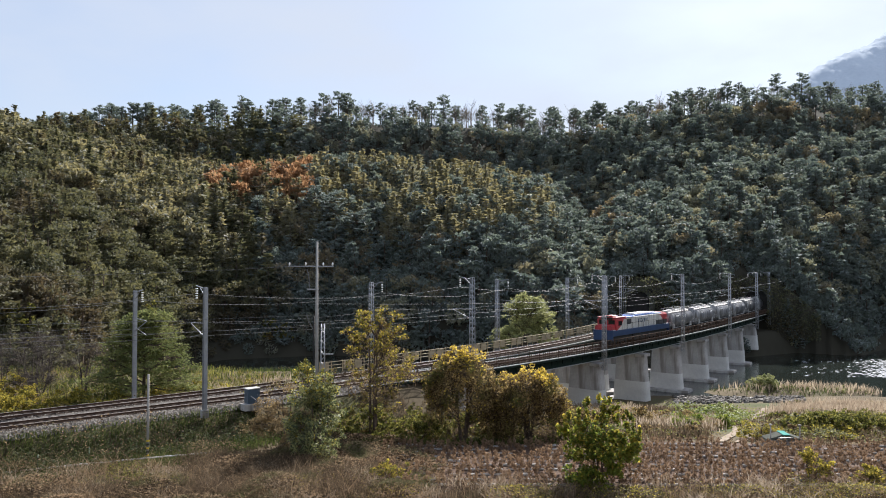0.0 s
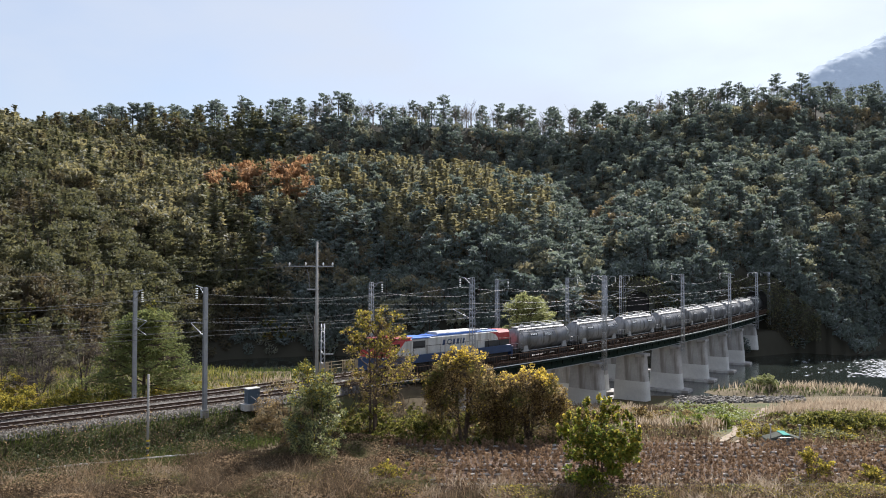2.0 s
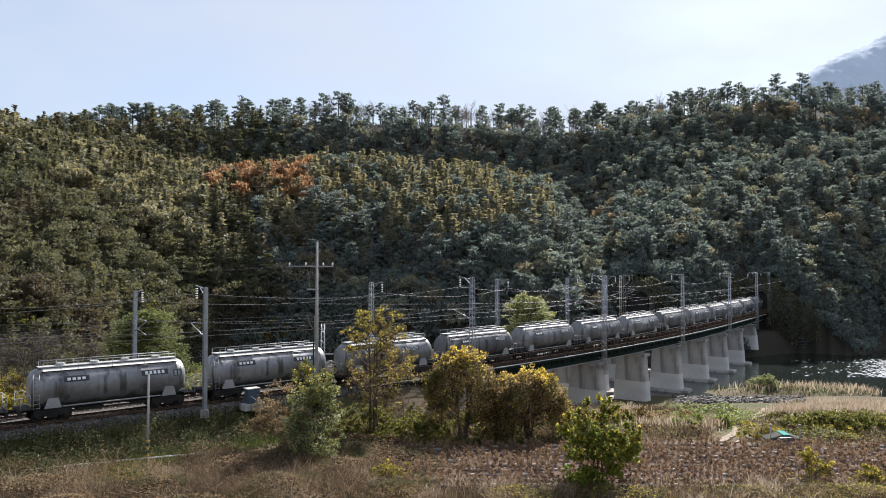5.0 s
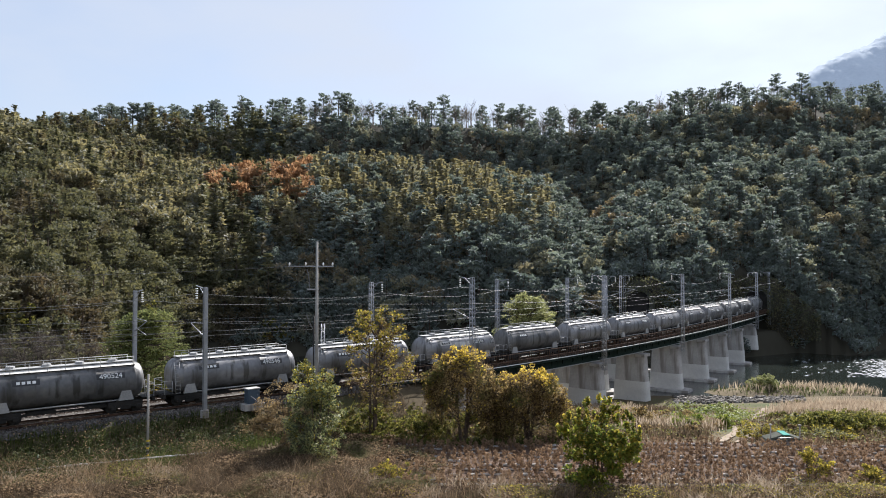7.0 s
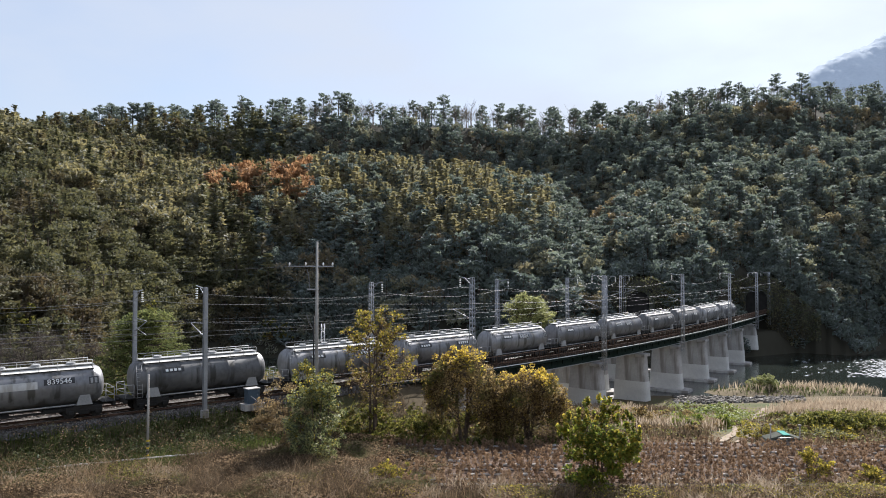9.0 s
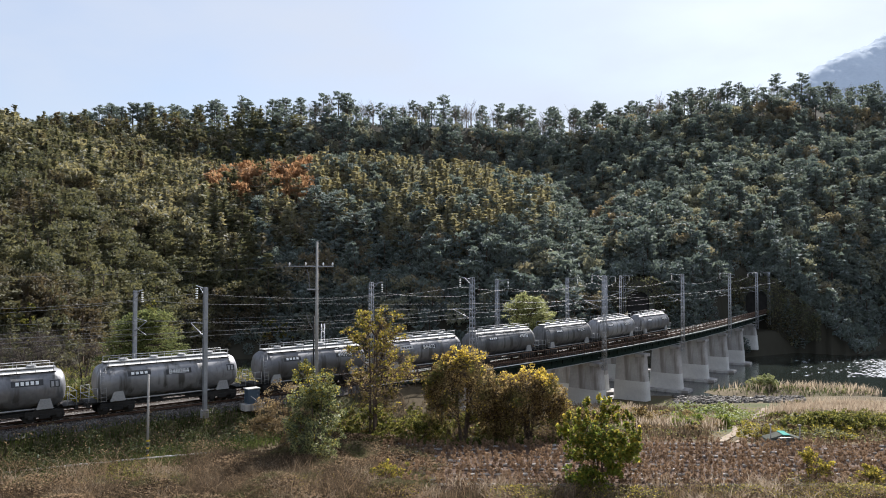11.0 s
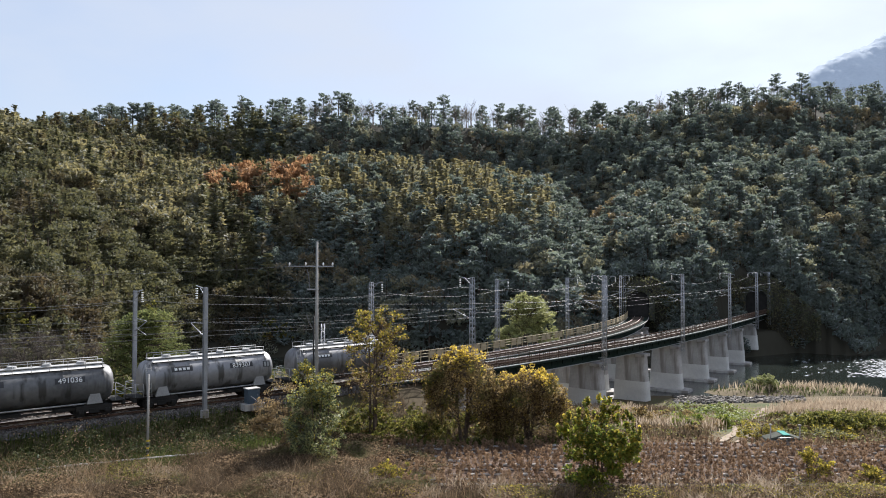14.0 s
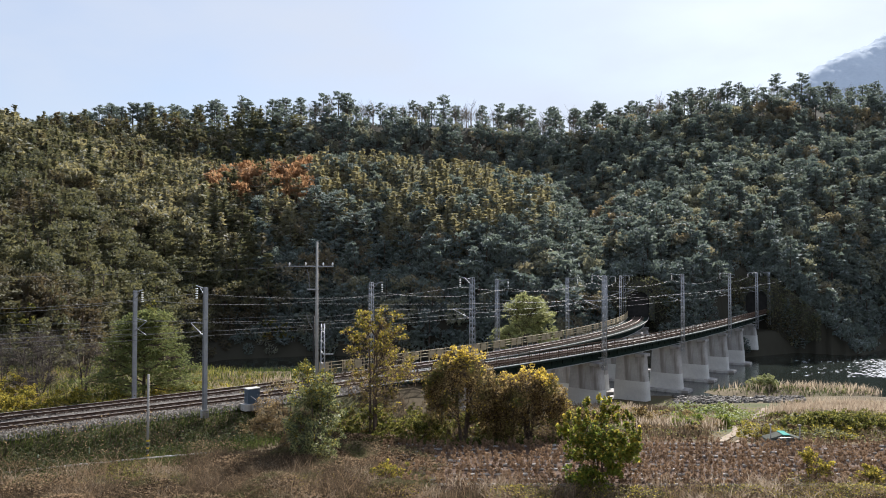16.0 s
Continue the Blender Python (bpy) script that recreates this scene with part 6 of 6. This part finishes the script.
# small pale pieces of broken water carry the sun's glitter as white colour
def build_riffle():
    rng = np.random.default_rng(63)
    pieces = []
    for _ in range(700):
        y = rng.uniform(134, 160)
        px = 1592 - abs(rng.normal()) * 36 + (y - 150) * 0.6 if rng.random() < 0.94 else rng.uniform(1400, 1570)
        x = (px - 784) / 1280 * y
        w, d, h = rng.uniform(0.1, 0.55), rng.uniform(0.05, 0.18), rng.uniform(0.02, 0.07)
        k = 7
        xs = np.linspace(-w, w, k)
        prof = np.cos(np.linspace(-1.5, 1.5, k)) * h
        v = np.concatenate([np.stack([x + xs, np.full(k, y + o) + 0.15 * np.sin(xs * 3), -9.2 + prof * q], 1) for o, q in ((-d, 0.0), (0, 1.0), (d, 0.0))])
        pieces.append((v, np.array([(r * k + c, r * k + c + 1, (r + 1) * k + c + 1, (r + 1) * k + c) for r in range(2) for c in range(k - 1)])))
    stuff("riffles", "white broken water over the shallows, sun glitter in its colour", "rapids", join(pieces), M_GLITTER)


build_riffle()


# ---- the field ----
def build_field():
    field = thing("field", "harvested field of withered crop in mulched rows", "field", kind="structure")
    gx, gy = np.meshgrid(np.linspace(-4.5, 46, 90), np.linspace(45.2, 58.2, 40))
    z = ground_z(gx, gy) + 0.05 + 0.06 * np.sin((gy - 45.64) * 2 * np.pi / 1.22)
    k = gx.shape[1]
    i, j = np.meshgrid(np.arange(39), np.arange(89), indexing="ij")
    a = (i * k + j).ravel()
    np_part("soil", (np.stack([gx.ravel(), gy.ravel(), z.ravel()], 1), np.stack([a, a + 1, a + k + 1, a + k], 1)), M_SOIL, field)
    rng = np.random.default_rng(71)
    plants, stalks = [], []
    for row in np.arange(45.9, 58.0, 1.22):
        # torn stretches of mulch film between the plants
        x = -4.2
        while x < 45.5:
            w = rng.uniform(0.3, 0.9)
            if rng.random() < 0.75:
                xs = np.linspace(x, x + w, 5)
                ys = row + 0.02 * (xs - 20) * 0 + np.array([-0.15, -0.06, 0.06, 0.15])[:, None] * rng.uniform(0.5, 1.0) + 0 * xs[None]
                zz = ground_z(np.broadcast_to(xs, ys.shape), ys) + np.array([0.1, 0.2, 0.2, 0.1])[:, None] + rng.uniform(-0.015, 0.03, ys.shape)
                v = np.stack([np.broadcast_to(xs, ys.shape), ys, zz], 2).reshape(-1, 3)
                f = np.array([(r * 5 + c, r * 5 + c + 1, (r + 1) * 5 + c + 1, (r + 1) * 5 + c) for r in range(3) for c in range(4)])
                np_part("mulch_sheet", (v, f), M_MULCH, field)
            x += w + rng.uniform(0.1, 0.5)
        for px in np.arange(-4.3, 45.8, 0.43):
            if rng.random() < 0.05:
                continue
            c = np.array([px + rng.normal() * 0.08, row + rng.normal() * 0.08, 0])
            c[2] = float(ground_z(c[:1], c[1:2])[0]) + 0.15
            h = rng.uniform(0.4, 0.75)
            plants.append(leaf_quads(rng, ball(rng, 52, c + (0, 0, h * 0.55), (0.19, 0.19, h * 0.45), 0.2), 0.15, 0.0, -0.8))
            stalks.append(rod(c, c + (rng.normal() * 0.06, 0, h), 0.015, 3))
    stuff("withered_crop", "rows of withered brown crop plants", "crop plants", join(plants), M_DRY)
    tagged(np_part("crop_stalks", join(stalks), M_DRY), "brown stalks of the withered crop", "crop plants", kind="stuff")


build_field()


def build_path():
    path = thing("path", "pale twin-rut earth track through the grass", "path", kind="structure")
    for o in (-0.8, 0.8):
        ys = np.linspace(59, 99, 24)
        cx = (1298 - 784 + (ys - 66) * 1.5 + 14 * np.sin((ys - 59) * 0.2)) / 1280 * ys
        cols = [np.stack([cx + o + q, ys, ground_z(cx + o + q, ys) + 0.09], 1) for q in (-0.42, -0.15, 0.15, 0.42)]
        v = np.stack(cols, 1).reshape(-1, 3)
        f = np.array([(i * 4 + j, i * 4 + j + 1, (i + 1) * 4 + j + 1, (i + 1) * 4 + j) for i in range(23) for j in range(3)])
        np_part("rut", (v, f), M_PATH, path)


build_path()


def rocks():
    rng = np.random.default_rng(81)
    cube = np.array([(x, y, z) for x in (-1, 1) for y in (-1, 1) for z in (-1, 1)], float)
    fq = np.array([(0, 1, 3, 2), (4, 6, 7, 5), (0, 4, 5, 1), (2, 3, 7, 6), (0, 2, 6, 4), (1, 5, 7, 3)])
    out = []
    for _ in range(700):
        px, y = rng.uniform(1190, 1420), rng.uniform(105, 114)
        x = (px - 784) / 1280 * y
        z = max(float(ground_z(np.array([x]), np.array([y]))[0]), -9.25)
        out.append((cube * rng.uniform(0.08, 0.32, 3) * rng.uniform(0.7, 1.2, (8, 1)) + (x, y, z), fq))
    stuff("shore_stones", "pale stones along the river's edge", "stones", join(out), M_STONE)


rocks()


# ---- small things by the line ----
def build_cabinet():
    p, th = line_at(17.8, -2.75)
    m = pose(p[0][0], p[0][1], -0.2, 0, 0, math.degrees(th[0]))
    c = thing("equipment_cabinet", "blue-grey trackside cabinet with white roof on concrete slab", "cabinet", m)
    part("slab", boxes((-0.9, 0.9, -0.55, 0.5, -0.5, 0.03), bevel=0.02), M_CONC, c, "pale concrete slab")
    part("body", boxes((-0.52, 0.52, -0.36, 0.36, 0.03, 1.2), bevel=0.02), M_CABINET, c)
    part("roof", boxes((-0.58, 0.58, -0.42, 0.42, 1.2, 1.28), bevel=0.02), M_WHITE, c, "white overhanging roof")
    part("door", boxes((-0.46, 0.46, -0.375, -0.36, 0.12, 1.14)), M_CABINET, c)
    part("door_handle", boxes((0.3, 0.34, -0.4, -0.375, 0.6, 0.78)), M_STEEL, c)
    np_part("cable_pipe", join([rod((-0.4, -0.6, 0.7), (1.1, -1.3, -0.6), 0.035, 6)]), M_GREYPAINT, c, "pale slanting pipe")


build_cabinet()
CB = line_at(np.array([16.2, 18.4, 20.5]), -4.3)[0]
shrubs([(float(x), float(y), 1.0, 1.0) for x, y in CB], "low brown bramble by the trackside cabinet", "brambles by the cabinet", M_OCHRE, 0.13, 500)


def build_marker_pole():
    x, y = at_view(265, 50.5)
    z = float(ground_z(np.array([x]), np.array([y]))[0])
    p = thing("short_pole", "slim grey pole with yellow and black foot bands", "pole", pose(x, y, z))
    np_part("post", rod((0, 0, -0.3), (0, 0, 3.6 - z), 0.09, 10, 0.065), M_POLE, p, smooth=True)
    for i in range(5):
        np_part("band", tube([(0, 0, 0.25 + i * 0.25), (0, 0, 0.37 + i * 0.25)], 0.098, 10), M_YPAINT if i % 2 == 0 else M_BLACK, p, "painted warning band")


build_marker_pole()


def build_toe_pipe():
    xs = [at_view(px, yy) for px, yy in ((-60, 45.2), (60, 46.9), (160, 48.4), (265, 50.0), (380, 51.8))]
    pts = [(x, y, float(ground_z(np.array([x]), np.array([y]))[0]) + 0.22) for x, y in xs]
    pipe = thing("pipe", "pale plastic pipe along the foot of the bank", "pipe")
    np_part("pipe_run", tube(pts, 0.06, 8), M_WHITE, pipe, smooth=True)
    for x, y, z in pts[1:]:
        np_part("pipe_stay", rod((x, y, z - 0.5), (x, y, z + 0.05), 0.03, 5), M_GREYPAINT, pipe)


build_toe_pipe()


def build_fence(name, label, far_off, s0, s1, step, h, material, rails, group=""):
    f = thing(name, label, "fence")
    ss = np.arange(s0, s1, step)
    pts = line_at(ss, far_off)[0]
    zz = ground_z(pts[:, 0], pts[:, 1])
    for (x, y), z in zip(pts, zz):
        np_part("post", rod((x, y, z - 0.2), (x, y, z + h), 0.04, 5), material, f)
    for r in rails:
        np_part("rail", tube(np.column_stack([pts, zz + h * r]), 0.025, 4), material, f)
    return f


build_fence("line_fence", "weathered green wire fence along the railway", 9.6, -22, 12, 2.4, 1.5, M_FENCE, (0.97, 0.66, 0.35, 0.1))
build_fence("guard_railing", "ochre tube railing beside the far track", 8.0, 14, 31, 1.6, 1.1, M_RAILING_Y, (0.97, 0.5))
build_fence("bank_fence", "low green posts at the top of the near bank", -5.2, -20, 8, 3.1, 1.0, M_FENCE, ())


def build_signal_post():
    x, y = at_view(572, 70.0)
    z = float(ground_z(np.array([x]), np.array([y]))[0])
    t = thing("lattice_post", "slim lattice post with a short arm beside the track", "post", pose(x, y, z))
    h = 5.6 - z
    pieces = [rod((a, b, 0), (a * 0.7, b * 0.7, h), 0.03, 4) for a in (-0.2, 0.2) for b in (-0.2, 0.2)]
    for i in range(12):
        e = 1 if i % 2 else -1
        pieces += [rod((-0.2 * e, s, h * i / 12), (0.2 * e, s, h * (i + 1) / 12), 0.018, 4) for s in (-0.2, 0.2)]
    np_part("post", join(pieces), M_STEEL, t)
    part("arm", boxes((0, 1.0, -0.04, 0.04, h * 0.52, h * 0.52 + 0.1)), M_STEEL, t)


build_signal_post()


def build_hut():
    x, y = at_view(1382, 57.9)
    z = float(ground_z(np.array([x]), np.array([y]))[0])
    t = thing("shelter", "low arched shelter with weathered and teal roof", "shelter", pose(x, y, z, 0, 0, -6))
    bm = bmesh.new()
    prof = [(-1.55, 0.45), (-1.45, 0.62), (-0.8, 0.82), (-0.3, 1.0), (0.3, 1.0), (0.8, 0.82), (1.45, 0.62), (1.55, 0.45)]
    rows = [[bm.verts.new((a * k, d, b * kz)) for a, b in prof] for d, k, kz in ((-0.75, 0.97, 0.9), (-0.62, 1, 1), (0.62, 1, 1), (0.75, 0.97, 0.9))]
    for a, b in zip(rows[:-1], rows[1:]):
        for i in range(7):
            bm.faces.new((a[i], a[i + 1], b[i + 1], b[i]))
    bmesh.ops.recalc_face_normals(bm, faces=bm.faces)
    part("roof", bm, M_MOSSY, t, "weathered arched roof")
    part("ridge_cap", boxes((-0.28, 0.28, -0.8, 0.7, 0.97, 1.06), bevel=0.04), M_TEAL, t, "teal ridge piece")
    part("wall", boxes((-1.45, 1.45, -0.5, 0.6, -0.2, 0.55)), M_GREYPAINT, t)
    for px in (-1.15, 1.05):
        np_part("pillar", rod((px, -0.6, -0.2), (px, -0.6, 1.75), 0.05, 8), M_CONC, t)
        part("pillar_cap", boxes((px - 0.11, px + 0.11, -0.71, -0.49, 1.75, 1.83), bevel=0.02), M_CONC, t)


build_hut()

motions()
